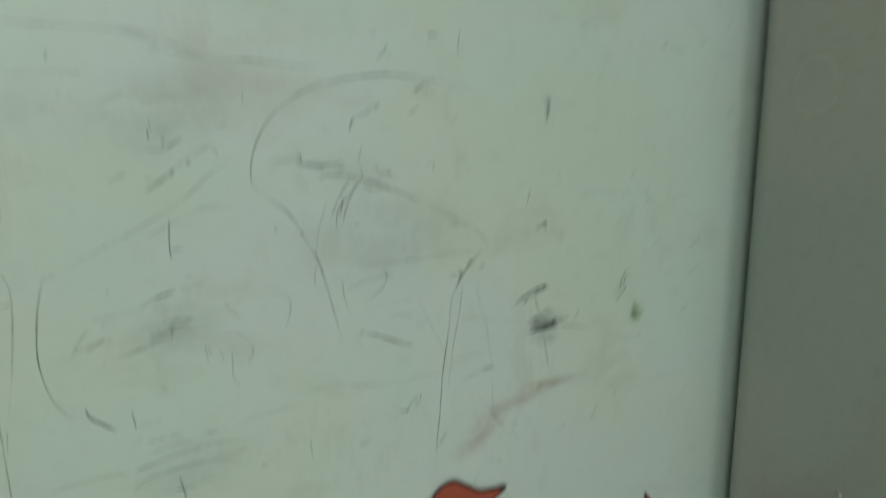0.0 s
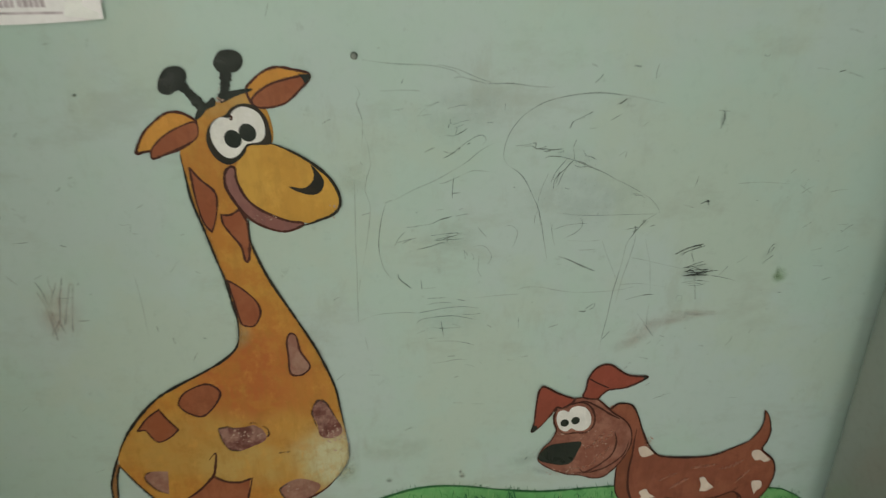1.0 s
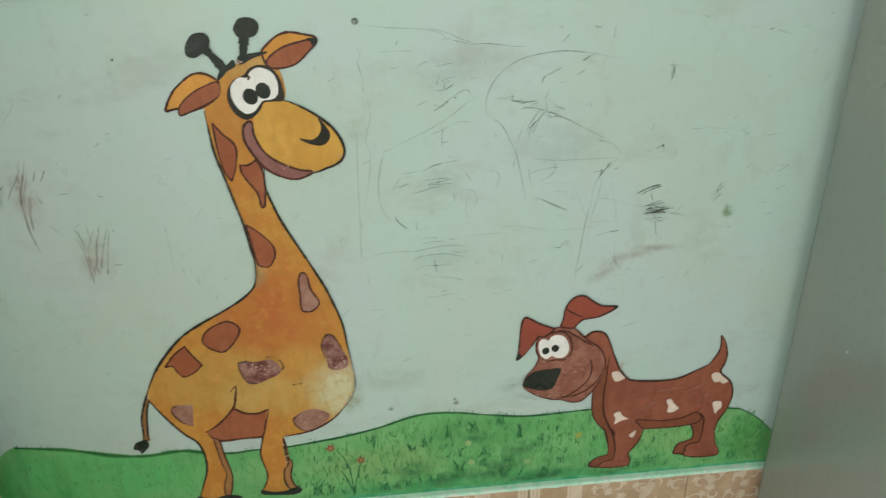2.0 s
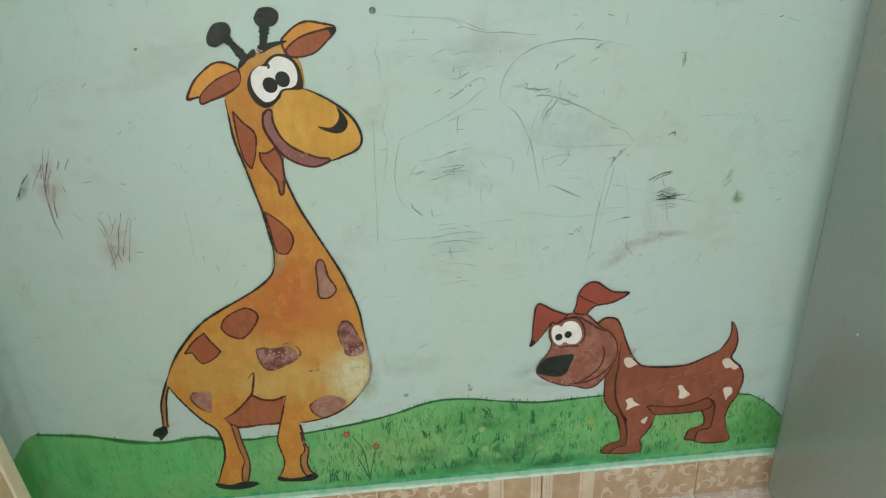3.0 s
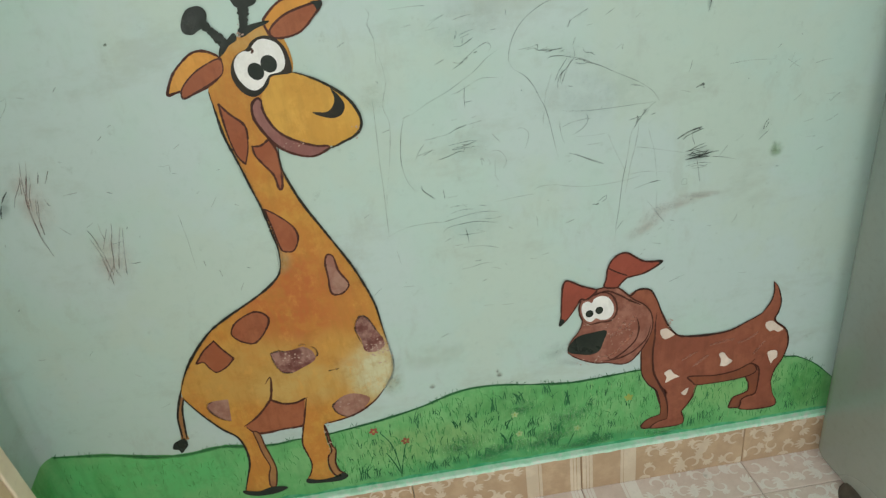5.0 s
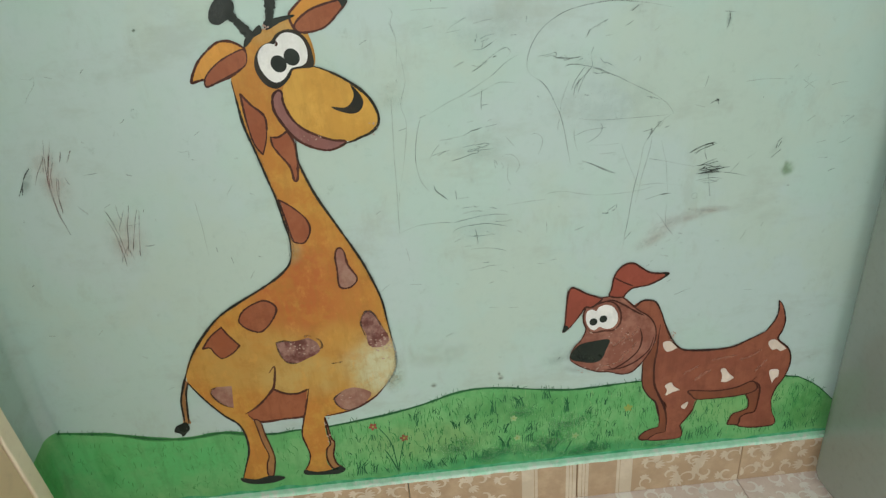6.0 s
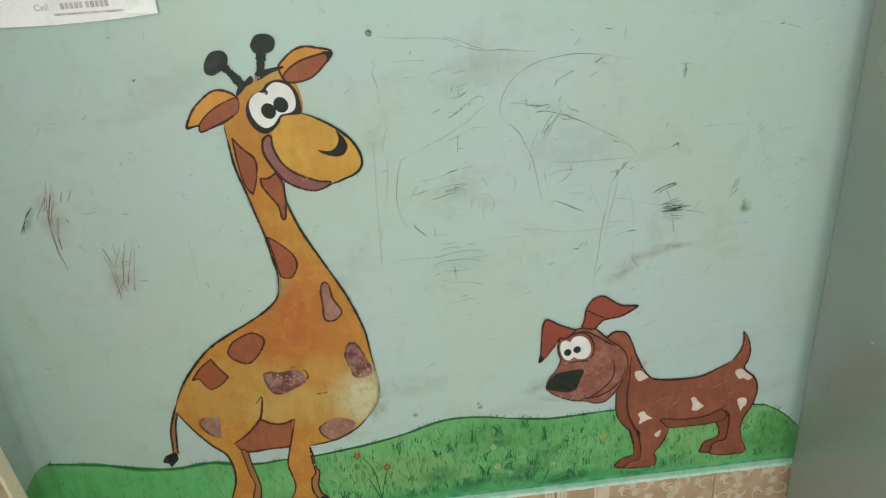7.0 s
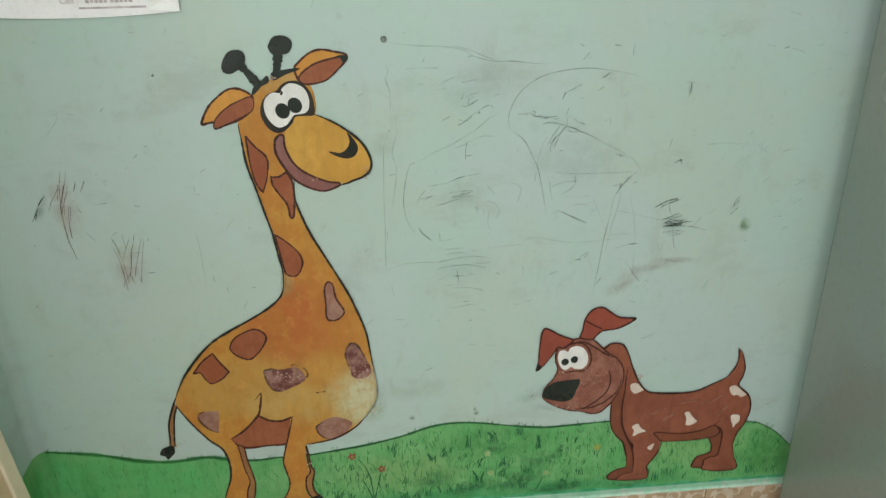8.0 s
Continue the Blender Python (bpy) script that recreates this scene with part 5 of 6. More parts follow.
scribble([[(0.691, 0.723), (0.71, 0.715), (0.73, 0.705), (0.747, 0.697)], [(0.699, 0.721), (0.725, 0.706), (0.745, 0.697)]], MAT_PENCIL, 0.002, "short dark sloping pencil stroke")
scribble([[(0.799, 0.646), (0.815, 0.65), (0.828, 0.653), (0.842, 0.653)], [(0.825, 0.652), (0.838, 0.654)]], MAT_PENCIL, 0.0018, "level dark pencil stroke on the wall")
scribble([[(0.479, 0.62), (0.488, 0.626), (0.508, 0.629), (0.533, 0.63), (0.553, 0.626), (0.57, 0.621)], [(0.481, 0.637), (0.499, 0.64), (0.523, 0.644), (0.538, 0.645)]], MAT_PENCIL, 0.0018, "curved pencil strokes on the wall")
scribble([[(0.495, 0.65), (0.514, 0.654), (0.533, 0.652)], [(0.501, 0.661), (0.524, 0.662)], [(0.538, 0.645), (0.553, 0.645), (0.573, 0.641)], [(0.548, 0.632), (0.563, 0.631), (0.578, 0.633)], [(0.494, 0.661), (0.509, 0.662)], [(0.514, 0.665), (0.521, 0.658)], [(0.49, 0.678), (0.509, 0.679)], [(0.5, 0.611), (0.518, 0.609), (0.538, 0.609), (0.55, 0.61)], [(0.533, 0.616), (0.546, 0.61)], [(0.495, 0.592), (0.508, 0.592)], [(0.553, 0.655), (0.54, 0.658)]], MAT_FAINT, 0.0018, "level hatch of pencil strokes")
scribble([[(0.507, 0.586), (0.533, 0.585), (0.553, 0.581), (0.567, 0.576)], [(0.525, 0.558), (0.537, 0.558)], [(0.502, 0.546), (0.522, 0.548), (0.537, 0.551), (0.556, 0.55)], [(0.576, 0.545), (0.579, 0.541)], [(0.535, 0.517), (0.543, 0.52)], [(0.516, 0.621), (0.518, 0.608), (0.519, 0.592)], [(0.512, 0.609), (0.523, 0.609)]], MAT_PENCIL, 0.0017, "low level pencil strokes on the wall")
scribble([[(0.487, 0.692), (0.488, 0.677)], [(0.634, 0.624), (0.635, 0.612), (0.635, 0.603)], [(0.536, 0.851), (0.534, 0.833), (0.534, 0.819)], [(0.534, 0.826), (0.546, 0.827)]], MAT_PENCIL, 0.0019, "short upright pencil ticks on the wall")
scribble([[(0.502, 0.763), (0.521, 0.765), (0.539, 0.766), (0.546, 0.764)], [(0.508, 0.756), (0.52, 0.759), (0.53, 0.76)], [(0.509, 0.755), (0.525, 0.756), (0.549, 0.756)], [(0.482, 0.742), (0.501, 0.746), (0.516, 0.751), (0.525, 0.751)], [(0.52, 0.757), (0.544, 0.764)], [(0.522, 0.763), (0.539, 0.759)]], MAT_PENCIL, 0.0018, "dense level pencil hatch on the wall")
scribble([[(0.481, 0.779), (0.502, 0.781), (0.516, 0.787)], [(0.467, 0.777), (0.488, 0.778)], [(0.452, 0.753), (0.469, 0.758), (0.481, 0.76)], [(0.452, 0.753), (0.459, 0.763), (0.466, 0.771)], [(0.482, 0.799), (0.484, 0.8)], [(0.511, 0.802), (0.521, 0.803)], [(0.558, 0.795), (0.549, 0.794), (0.538, 0.792)], [(0.406, 0.798), (0.418, 0.801)]], MAT_FAINT, 0.0017, "faint level pencil strokes on the wall")
scribble([[(0.515, 0.787), (0.526, 0.79), (0.534, 0.792)], [(0.518, 0.788), (0.53, 0.79)]], MAT_DARKMARK, 0.0021, "dark pencil dashes on the wall")
scribble([[(0.535, 0.923), (0.546, 0.927), (0.557, 0.929)], [(0.537, 0.919), (0.55, 0.923)], [(0.525, 0.909), (0.536, 0.908), (0.545, 0.912), (0.554, 0.917)], [(0.541, 0.919), (0.538, 0.91)], [(0.522, 0.887), (0.532, 0.884), (0.541, 0.887)], [(0.521, 0.877), (0.532, 0.882), (0.543, 0.891), (0.554, 0.899), (0.566, 0.906), (0.575, 0.908), (0.58, 0.902), (0.575, 0.894)], [(0.554, 0.895), (0.559, 0.897)], [(0.532, 0.924), (0.531, 0.931)], [(0.488, 0.936), (0.501, 0.937), (0.509, 0.938)], [(0.49, 0.938), (0.496, 0.944), (0.506, 0.949), (0.515, 0.954)], [(0.496, 0.948), (0.511, 0.952), (0.517, 0.954)], [(0.528, 0.945), (0.541, 0.948), (0.555, 0.949)]], MAT_FAINT, 0.0019, "scrawled hatch strokes on the wall")
scribble([[(0.53, 0.924), (0.529, 0.919)], [(0.539, 0.888), (0.545, 0.891), (0.541, 0.886)], [(0.522, 0.877), (0.539, 0.886)], [(0.555, 0.896), (0.559, 0.897)], [(0.541, 0.909), (0.555, 0.918)], [(0.471, 0.985), (0.468, 0.979)], [(0.409, 0.875), (0.411, 0.871)]], MAT_PENCIL, 0.0018, "dark scrawled pencil strokes on the wall")
scribble([[(0.44, 0.97), (0.455, 0.97), (0.476, 0.97), (0.492, 0.969)], [(0.454, 0.944), (0.469, 0.946)], [(0.581, 0.925), (0.59, 0.925)], [(0.605, 0.95), (0.604, 0.941)], [(0.414, 0.934), (0.407, 0.957)]], MAT_FAINT, 0.0017, "short faint pencil strokes on the wall")
scribble([[(0.551, 0.738), (0.552, 0.724)], [(0.553, 0.736), (0.556, 0.729)], [(0.561, 0.734), (0.565, 0.728), (0.564, 0.722)], [(0.563, 0.743), (0.573, 0.745), (0.582, 0.742), (0.59, 0.731), (0.59, 0.722), (0.585, 0.714)], [(0.573, 0.73), (0.571, 0.705)], [(0.57, 0.774), (0.577, 0.765), (0.584, 0.756)], [(0.608, 0.773), (0.617, 0.775), (0.625, 0.77), (0.628, 0.762), (0.625, 0.749), (0.621, 0.741)], [(0.571, 0.705), (0.576, 0.694)]], MAT_FAINT, 0.0018, "small curled pencil marks on the wall")
scribble([[(0.866, 0.72), (0.878, 0.726), (0.893, 0.732), (0.908, 0.734)], [(0.872, 0.722), (0.888, 0.729), (0.907, 0.735)], [(0.874, 0.719), (0.891, 0.726), (0.911, 0.732)], [(0.88, 0.728), (0.899, 0.733), (0.905, 0.73)], [(0.867, 0.719), (0.879, 0.727)], [(0.877, 0.717), (0.884, 0.724)]], MAT_DARKMARK, 0.0021, "black crayon hatch on the wall")
scribble([[(0.889, 0.698), (0.901, 0.703), (0.914, 0.707)], [(0.882, 0.697), (0.897, 0.698), (0.917, 0.702)], [(0.885, 0.69), (0.903, 0.692), (0.923, 0.692)], [(0.888, 0.688), (0.908, 0.688), (0.937, 0.69)], [(0.893, 0.685), (0.913, 0.687), (0.928, 0.691)], [(0.883, 0.683), (0.898, 0.685), (0.919, 0.685)], [(0.892, 0.694), (0.908, 0.686), (0.92, 0.695)], [(0.882, 0.683), (0.904, 0.683), (0.924, 0.683)], [(0.888, 0.689), (0.899, 0.696), (0.914, 0.69)]], MAT_DARKMARK, 0.0021, "dense black crayon hatch on the wall")
scribble([[(0.883, 0.671), (0.895, 0.673), (0.91, 0.674), (0.926, 0.671)], [(0.895, 0.666), (0.911, 0.666), (0.921, 0.67)], [(0.89, 0.669), (0.905, 0.67), (0.919, 0.666)], [(0.894, 0.735), (0.892, 0.72), (0.897, 0.706)], [(0.902, 0.683), (0.906, 0.656), (0.909, 0.64)], [(0.927, 0.682), (0.946, 0.678), (0.969, 0.671)]], MAT_PENCIL, 0.002, "lower fringe of the black crayon hatch")
scribble([[(0.893, 0.798), (0.898, 0.801), (0.905, 0.804)], [(0.898, 0.801), (0.906, 0.802), (0.901, 0.805)], [(0.904, 0.805), (0.906, 0.796)]], MAT_DARKMARK, 0.0026, "small black crayon tick on wall")
scribble([[(1.057, 0.982), (1.062, 0.983), (1.065, 0.984)]], MAT_DARKMARK, 0.003, "bold black tick high on the wall")
scribble([[(1.025, 0.988), (1.044, 0.985)], [(1.068, 0.982), (1.084, 0.977), (1.093, 0.974)], [(1.091, 0.975), (1.095, 0.973)], [(1.111, 0.984), (1.124, 0.986)]], MAT_FAINT, 0.0016, "thin tail beside the black tick")
scribble([[(0.899, 0.934), (0.906, 0.933), (0.916, 0.932)], [(0.906, 0.933), (0.908, 0.926), (0.907, 0.917), (0.905, 0.908)], [(0.907, 0.931), (0.909, 0.92)]], MAT_FAINT, 0.0024, "short crossed pencil stroke high up")
scribble([[(1.018, 0.732), (1.012, 0.725), (1.01, 0.713)], [(1.018, 0.726), (1.014, 0.717)], [(1.02, 0.713), (1.011, 0.705), (1.004, 0.699)]], MAT_PENCIL, 0.0019, "grey sloping pencil strokes on the wall")
scribble([[(1.134, 0.723), (1.127, 0.718)], [(1.116, 0.714), (1.126, 0.717)], [(1.076, 0.718), (1.084, 0.719), (1.093, 0.721)], [(1.084, 0.692), (1.101, 0.691)]], MAT_FAINT, 0.0018, "grey pencil ticks near the cabinet")
scribble([[(1.037, 0.823), (1.046, 0.816), (1.058, 0.808)], [(1.06, 0.821), (1.049, 0.816), (1.041, 0.809)], [(0.945, 0.828), (0.979, 0.829), (1.02, 0.825)], [(1.082, 0.81), (1.097, 0.813), (1.112, 0.814)], [(1.023, 0.805), (1.021, 0.804)]], MAT_FAINT, 0.0016, "crossed pencil strokes near the cabinet")
scribble([[(0.976, 0.801), (0.978, 0.801)], [(1.012, 0.653), (1.013, 0.653)], [(1.038, 0.648), (1.044, 0.648)], [(1.115, 0.749), (1.117, 0.749)], [(0.822, 0.766), (0.83, 0.768)], [(0.643, 0.827), (0.645, 0.825)], [(0.62, 0.833), (0.622, 0.832)], [(0.744, 0.791), (0.744, 0.787)]], MAT_PENCIL, 0.0022, "small dark flecks on the wall")
scribble([[(0.749, 0.641), (0.742, 0.636), (0.736, 0.632)], [(0.727, 0.629), (0.738, 0.628)], [(0.751, 0.643), (0.751, 0.636), (0.744, 0.631)], [(0.733, 0.627), (0.739, 0.63)]], MAT_PENCIL, 0.0019, "small scrawl on the wall")
scribble([[(0.878, 0.641), (0.879, 0.648), (0.886, 0.649), (0.886, 0.64), (0.878, 0.641)]], MAT_FAINT, 0.0018, "small square pencil curl on the wall")
scribble([[(0.815, 0.524), (0.81, 0.52)], [(0.848, 0.569), (0.841, 0.564)], [(0.839, 0.553), (0.834, 0.551)], [(0.832, 0.54), (0.84, 0.538), (0.848, 0.536)], [(0.825, 0.56), (0.822, 0.558)], [(0.815, 0.529), (0.82, 0.531)]], MAT_FAINT, 0.002, "short ticks above the painted ear")
scribble([[(0.979, 0.573), (0.977, 0.564), (0.97, 0.555)], [(0.857, 0.562), (0.864, 0.572)], [(0.865, 0.561), (0.87, 0.559)], [(0.944, 0.541), (0.946, 0.54)], [(0.899, 0.591), (0.901, 0.59)], [(0.874, 0.622), (0.877, 0.621)]], MAT_FAINT, 0.0017, "faint ticks near the reddish smear")
scribble([[(0.453, 0.417), (0.459, 0.42), (0.467, 0.424)]], MAT_DARKMARK, 0.0021, "small dark crayon tick")
scribble([[(0.619, 0.546), (0.632, 0.545)], [(0.64, 0.55), (0.652, 0.552)], [(0.586, 0.612), (0.593, 0.607)], [(0.4, 0.53), (0.42, 0.528)], [(0.405, 0.538), (0.407, 0.537)], [(0.653, 0.649), (0.656, 0.647)]], MAT_FAINT, 0.0018, "faint level ticks on the wall")
scribble([[(-0.116, 0.831), (-0.122, 0.809), (-0.127, 0.782), (-0.13, 0.759), (-0.131, 0.735), (-0.13, 0.716), (-0.129, 0.701), (-0.127, 0.694)], [(-0.107, 0.831), (-0.113, 0.813), (-0.12, 0.795), (-0.128, 0.773), (-0.129, 0.749), (-0.13, 0.73), (-0.13, 0.711), (-0.127, 0.698), (-0.123, 0.677)], [(-0.11, 0.81), (-0.114, 0.795), (-0.122, 0.777), (-0.126, 0.754)], [(-0.115, 0.811), (-0.124, 0.782), (-0.129, 0.754)], [(-0.097, 0.813), (-0.103, 0.795)], [(-0.082, 0.812), (-0.089, 0.8), (-0.093, 0.794)], [(-0.115, 0.772), (-0.121, 0.749), (-0.122, 0.73), (-0.123, 0.714)], [(-0.113, 0.772), (-0.117, 0.754), (-0.123, 0.735)], [(-0.124, 0.805), (-0.133, 0.791), (-0.142, 0.778), (-0.149, 0.763)], [(-0.103, 0.772), (-0.101, 0.764), (-0.099, 0.759)], [(-0.124, 0.809), (-0.131, 0.782)], [(-0.122, 0.74), (-0.123, 0.714)]], MAT_REDMARK, 0.002, "brown crayon strokes on the wall")
scribble([[(-0.13, 0.74), (-0.129, 0.718), (-0.127, 0.698), (-0.123, 0.677)], [(-0.123, 0.735), (-0.123, 0.714)], [(-0.12, 0.795), (-0.114, 0.809)], [(-0.088, 0.803), (-0.082, 0.812)], [(-0.102, 0.764), (-0.099, 0.759)], [(-0.103, 0.795), (-0.097, 0.81)]], MAT_BROWNMARK, 0.0015, "sharp brown crayon strokes")
scribble([[(-0.061, 0.712), (-0.057, 0.702), (-0.054, 0.689), (-0.051, 0.674), (-0.05, 0.657)], [(-0.062, 0.698), (-0.058, 0.683), (-0.053, 0.662), (-0.053, 0.642), (-0.058, 0.621)], [(-0.042, 0.721), (-0.042, 0.706), (-0.04, 0.692)], [(-0.032, 0.711), (-0.039, 0.696), (-0.048, 0.677)], [(-0.023, 0.718), (-0.027, 0.701), (-0.033, 0.686), (-0.037, 0.666), (-0.042, 0.646), (-0.05, 0.626)], [(-0.012, 0.71), (-0.018, 0.695), (-0.023, 0.681), (-0.031, 0.656), (-0.036, 0.641)], [(-0.009, 0.708), (-0.016, 0.68), (-0.023, 0.65), (-0.027, 0.628)], [(-0.041, 0.646), (-0.039, 0.636), (-0.038, 0.625)], [(-0.056, 0.672), (-0.054, 0.652), (-0.052, 0.634), (-0.052, 0.614)], [(-0.049, 0.672), (-0.049, 0.652), (-0.047, 0.633)], [(-0.001, 0.709), (-0.004, 0.704)], [(-0.042, 0.649), (-0.052, 0.634), (-0.058, 0.623)]], MAT_REDMARK, 0.002, "brown crayon strokes low on the wall")
scribble([[(-0.061, 0.712), (-0.056, 0.7), (-0.052, 0.686)], [(-0.034, 0.681), (-0.039, 0.656), (-0.044, 0.641)], [(-0.052, 0.634), (-0.052, 0.614)], [(-0.041, 0.643), (-0.04, 0.629)], [(-0.026, 0.64), (-0.027, 0.628)], [(-0.023, 0.718), (-0.026, 0.705)], [(-0.03, 0.661), (-0.035, 0.641)]], MAT_BROWNMARK, 0.0015, "sharp brown crayon strokes low down")
scribble([[(-0.149, 0.79), (-0.157, 0.782), (-0.164, 0.773)], [(-0.165, 0.77), (-0.172, 0.758), (-0.179, 0.747)], [(-0.169, 0.761), (-0.173, 0.749)], [(-0.184, 0.709), (-0.186, 0.704)]], MAT_DARKMARK, 0.0024, "dark smeared crayon stroke")
scribble([[(-0.118, 0.92), (-0.106, 0.918), (-0.1, 0.921), (-0.102, 0.912), (-0.108, 0.904), (-0.117, 0.894), (-0.124, 0.884)], [(-0.086, 0.92), (-0.075, 0.917)]], MAT_FAINT, 0.0017, "faint pencil loops on the wall")
scribble([[(0.072, 0.796), (0.079, 0.794), (0.087, 0.795), (0.087, 0.788), (0.085, 0.782)], [(0.088, 0.782), (0.096, 0.78)], [(0.011, 0.689), (0.013, 0.69)]], MAT_FAINT, 0.0017, "faint pencil hooks on the wall")
scribble([[(0.078, 0.717), (0.079, 0.695), (0.08, 0.67), (0.08, 0.644), (0.08, 0.617)]], MAT_PENCIL, 0.0013, "thin long pencil line on the wall")
scribble([[(0.948, 1.007), (0.953, 1.004), (0.957, 1.007)], [(0.808, 0.997), (0.806, 0.987), (0.806, 0.977)], [(0.774, 0.996), (0.785, 0.994)], [(0.726, 0.995), (0.717, 0.999)]], MAT_PENCIL, 0.0018, "short pencil mark high on the wall")
scribble([[(0.35, 0.521), (0.356, 0.527), (0.365, 0.534)], [(0.114, 0.613), (0.116, 0.6)], [(0.095, 0.623), (0.094, 0.633)], [(0.163, 0.608), (0.157, 0.61)]], MAT_PENCIL, 0.0016, "scuffed ticks beside the painted flank")
rnd = random.Random(77)
bm = bmesh.new()
for _ in range(120):
    x, z = rnd.uniform(-0.25, 1.18), rnd.uniform(0.30, 1.25)
    a, l = rnd.gauss(0.3, 0.6), rnd.uniform(0.004, 0.022)
    m = (x + l * 0.5 * math.cos(a) + rnd.uniform(-0.001, 0.001), z + l * 0.5 * math.sin(a) + rnd.uniform(-0.001, 0.001))
    add_stroke(bm, spline([(x, z), m, (x + l * math.cos(a), z + l * math.sin(a))], False, 3), rnd.uniform(0.0007, 0.0016), 0.7 + 0.15 * rnd.random())
tagged(part("scratches", bm, MAT_SCRATCH), "tiny faint scratches all over the wall", "scratches", kind="stuff")

rub((0.876, 0.609), 0.075, 0.014, 10, SMEAR_RED, "reddish rubbed smear on the wall")
rub((0.917, 0.617), 0.05, 0.008, -4, SMEAR_RED, "thin reddish rubbed streak on the wall")
rub((0.821, 0.579), 0.055, 0.02, 34, SMEAR_RED, "reddish rubbed smear on the wall")
rub((1.036, 0.678), 0.016, 0.016, 0, SMEAR_GREEN, "small green crayon blot on wall")
rub((1.032, 0.684), 0.006, 0.012, 0, SMEAR_GREEN, "small green crayon blot on wall")
rub((0.904, 0.69), 0.032, 0.018, 0, SMEAR_DARK, "dark rubbed crayon stain")
rub((0.907, 0.924), 0.006, 0.018, 0, SMEAR_BLUE, "faint grey upright smudge on wall")
rub((1.013, 0.719), 0.01, 0.028, -35, SMEAR_GREY, "faint grey sloping smudge on wall")
rub((0.217, 0.61), 0.022, 0.03, 0, SMEAR_OCHRE, "dirty smudge on the neck edge")
rub((0.4, 0.851), 0.03, 0.03, 0, SMEAR_OCHRE, "ochre smudge beside the painted head")
rub((0.53, 0.76), 0.05, 0.03, 0, SMEAR_GREY, "faint grey rubbed patch on wall")
rub((0.658, 0.349), 0.045, 0.022, 20, SMEAR_NOSE, "dirty grey rub beside the painted nose")
rub((0.69, 0.317), 0.04, 0.012, -15, SMEAR_NOSE, "dirty grey rub under the painted nose")
rub((-0.123, 0.773), 0.03, 0.07, 8, SMEAR_RED, "faint reddish rub under the crayon")
rub((-0.042, 0.662), 0.04, 0.055, 0, SMEAR_RED, "faint reddish rub under the crayon")
rub((-0.16, 0.77), 0.01, 0.03, -25, SMEAR_DARK, "grey smear under the crayon stroke")
rub((0.428, 0.38), 0.1, 0.035, 0, SMEAR_OCHRE, "broad faint ochre stain")
rub((0.352, 0.348), 0.03, 0.05, 0, SMEAR_PALE2, "pale rubbed edge of the belly")
rub((0.701, 0.877), 0.05, 0.02, -20, SMEAR_GREY, "faint grey rubbed patch on wall")
rub((0.549, 0.316), 0.008, 0.008, 0, SMEAR_BROWN, "small brown blot over the grass")
rub((0.424, 0.314), 0.008, 0.007, 0, SMEAR_BROWN, "small brown ring over the grass")
rub((0.546, 0.325), 0.004, 0.006, 0, SMEAR_BROWN, "tiny brown fleck over the grass")
rub((0.541, 0.939), 0.09, 0.05, 12, SMEAR_GREY, "broad faint grey rub")
rub((0.528, 0.629), 0.07, 0.04, 0, SMEAR_GREY, "broad faint grey rub")
rub((0.729, 0.811), 0.12, 0.06, 0, SMEAR_GREY, "broad faint grey rub")

# ---- nail, plug and notice ----
for p, r, name, label in (((0.409, 1.015), 0.0050, "nail", "dull grey nail head in the wall"), ((0.054, 0.973), 0.0019, "plug", "small dark plug in the wall")):
    bm = bmesh.new()
    bmesh.ops.create_cone(bm, cap_ends=True, segments=16, radius1=r, radius2=r * 0.7, depth=0.006, matrix=Matrix.Translation((p[0], -0.003, p[1])) @ pose(0, 0, 0, 90, 0, 0))
    bmesh.ops.bevel(bm, geom=[e for e in bm.edges if e.verts[0].co.y < -0.005 and e.verts[1].co.y < -0.005], offset=0.001, segments=2, affect="EDGES", profile=0.5)
    tagged(part(name, bm, MAT_NAIL if name == "nail" else MAT_PLUG), label, "nail" if name == "nail" else "wall plug")

NX0, NX1, NZ0, NZ1 = -0.185, 0.112, 1.062, 1.482
paper = root("paper_notice", "creased white printed paper notice on the wall", "notice", (NX0, 0, NZ0))


def sheet_y(x, z):
    """The sheet stands off the wall where it has curled."""
    return -0.003 - 0.004 * max(0, 1 - z / 0.12) * (0.5 + 0.5 * math.sin(x * 21 + 1)) - 0.0012 * noise.noise((x * 26, z * 26, 3))


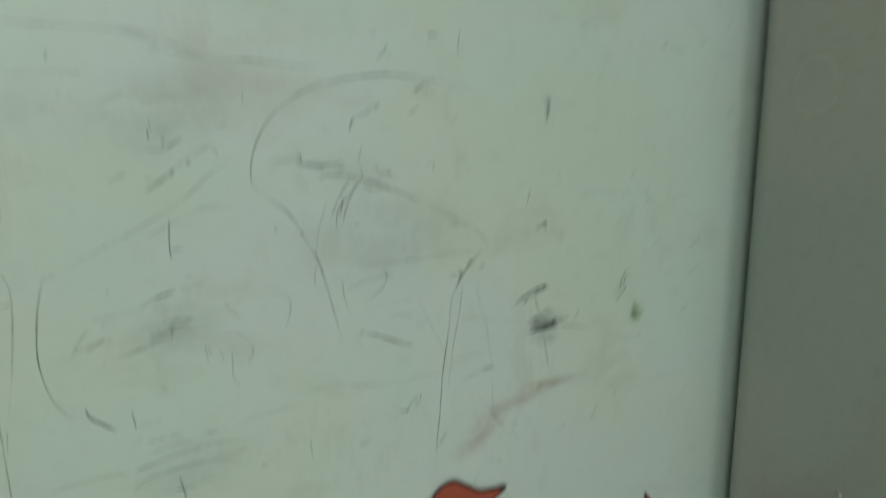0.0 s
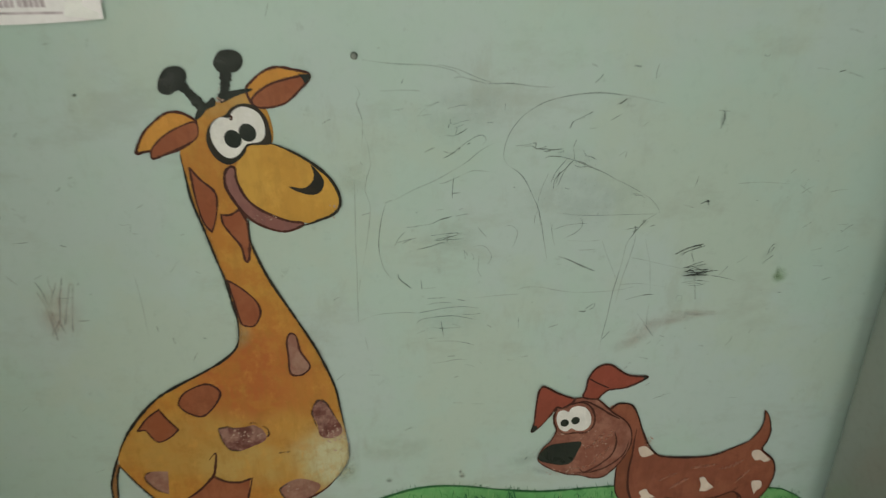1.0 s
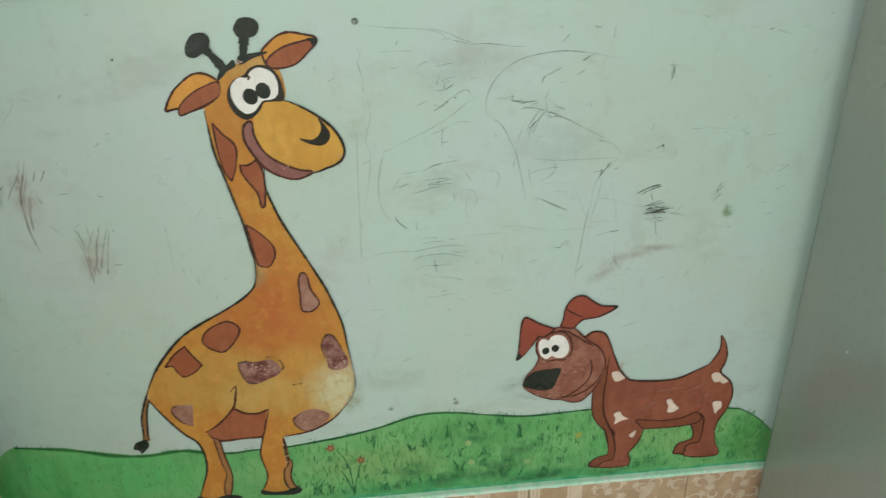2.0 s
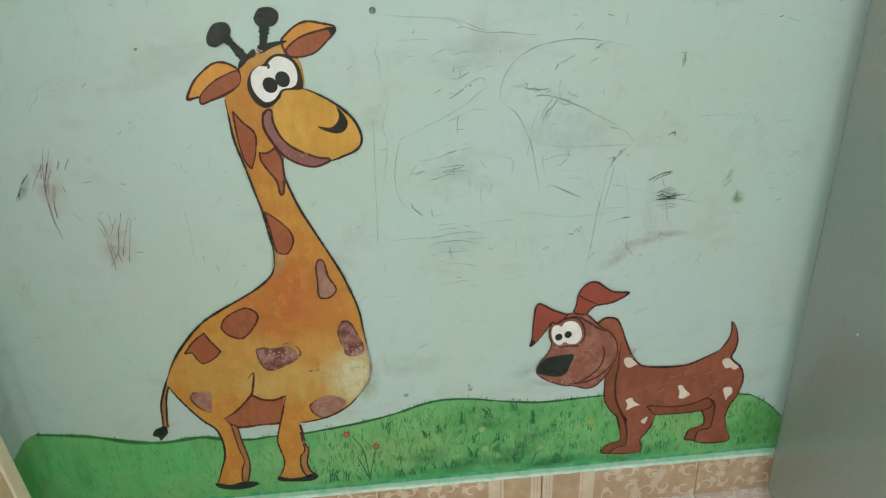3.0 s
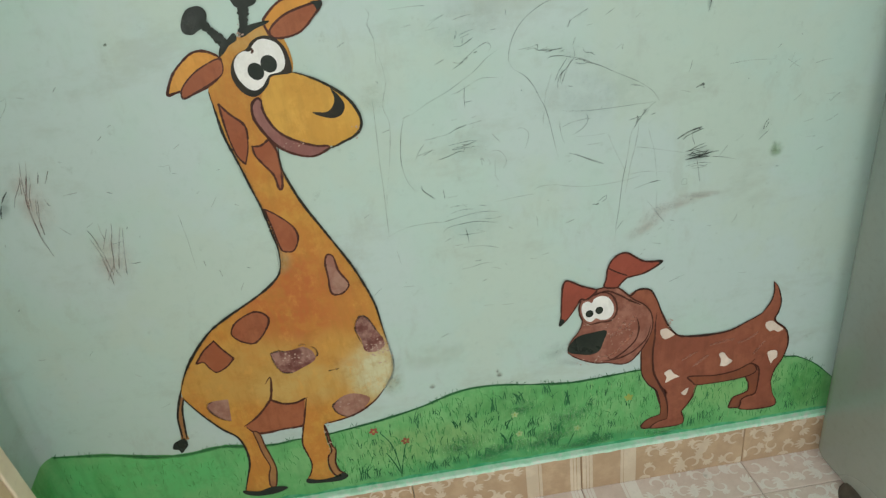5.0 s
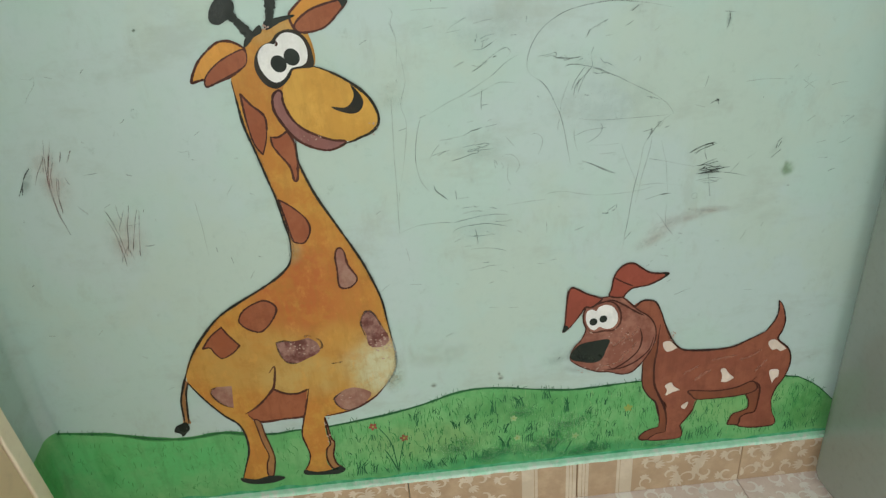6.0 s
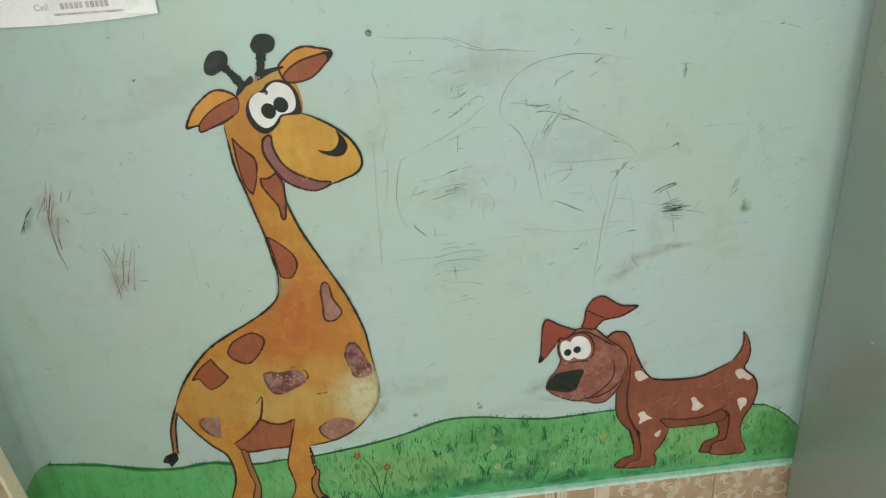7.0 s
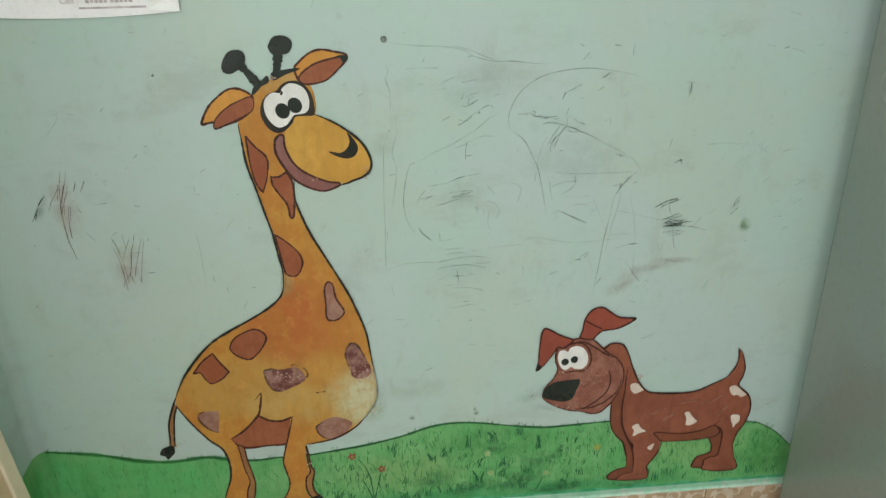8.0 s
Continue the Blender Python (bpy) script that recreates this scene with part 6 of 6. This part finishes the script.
bm = bmesh.new()
NXN, NZN = 36, 44
W, HT = NX1 - NX0, NZ1 - NZ0
grid = [[bm.verts.new((W * i / NXN, sheet_y(W * i / NXN, HT * j / NZN), HT * j / NZN + (0.006 * (1 - j / NZN) * (((i / NXN) - 0.5) ** 2 * 4 - 0.6) if j < 12 else 0))) for j in range(NZN + 1)] for i in range(NXN + 1)]
for i in range(NXN):
    for j in range(NZN):
        bm.faces.new((grid[i][j], grid[i + 1][j], grid[i + 1][j + 1], grid[i][j + 1]))
for f in bm.faces:
    f.smooth = True
part("sheet", bm, MAT_PAPER, paper)


def print_bar(x0, x1, z, h):
    bm = bmesh.new()
    n = 8
    lo = [bm.verts.new((x0 + (x1 - x0) * i / n, sheet_y(x0 + (x1 - x0) * i / n, z) - 0.0008, z)) for i in range(n + 1)]
    hi = [bm.verts.new((x0 + (x1 - x0) * i / n, sheet_y(x0 + (x1 - x0) * i / n, z + h) - 0.0008, z + h)) for i in range(n + 1)]
    for i in range(n):
        bm.faces.new((lo[i], lo[i + 1], hi[i + 1], hi[i]))
    part("print_line", bm, MAT_PRINT, paper)


print_bar(0.153, 0.250, 0.0085, 0.0028)
rnd = random.Random(9)
x = 0.164
for k in range(10):
    w = rnd.uniform(0.0045, 0.006)
    print_bar(x, x + w, 0.0165, 0.0085)
    x += w + (0.0041 if k == 4 else 0.0014)
for k in range(14):
    z = 0.034 + 0.022 * k
    x = 0.03 + rnd.uniform(0, 0.03)
    while x < W - 0.05:
        w = rnd.uniform(0.012, 0.034)
        print_bar(x, min(x + w, W - 0.03), z, 0.006)
        x += w + 0.006
text = bpy.data.curves.new("word", "FONT")
text.body, text.size = "Cell :", 0.0125
word = new("word", text)
word.parent, word.location, word.rotation_euler = paper, (0.130, -0.0095, 0.0165), (radians(90), 0, radians(2))
text.materials.append(MAT_PRINT)
# a flat greyer piece stands for the sheet's tone beyond its fold crease
bm = bmesh.new()
vs = [bm.verts.new(p) for p in ((W - 0.045, -0.0085, 0.006), (W - 0.006, -0.0075, 0.002), (W + 0.004, -0.003, 0.030), (W - 0.036, -0.0075, 0.040))]
bm.faces.new(vs)
part("folded_corner", bm, MAT_PAPERFOLD, paper, "slightly greyer folded corner of the sheet")
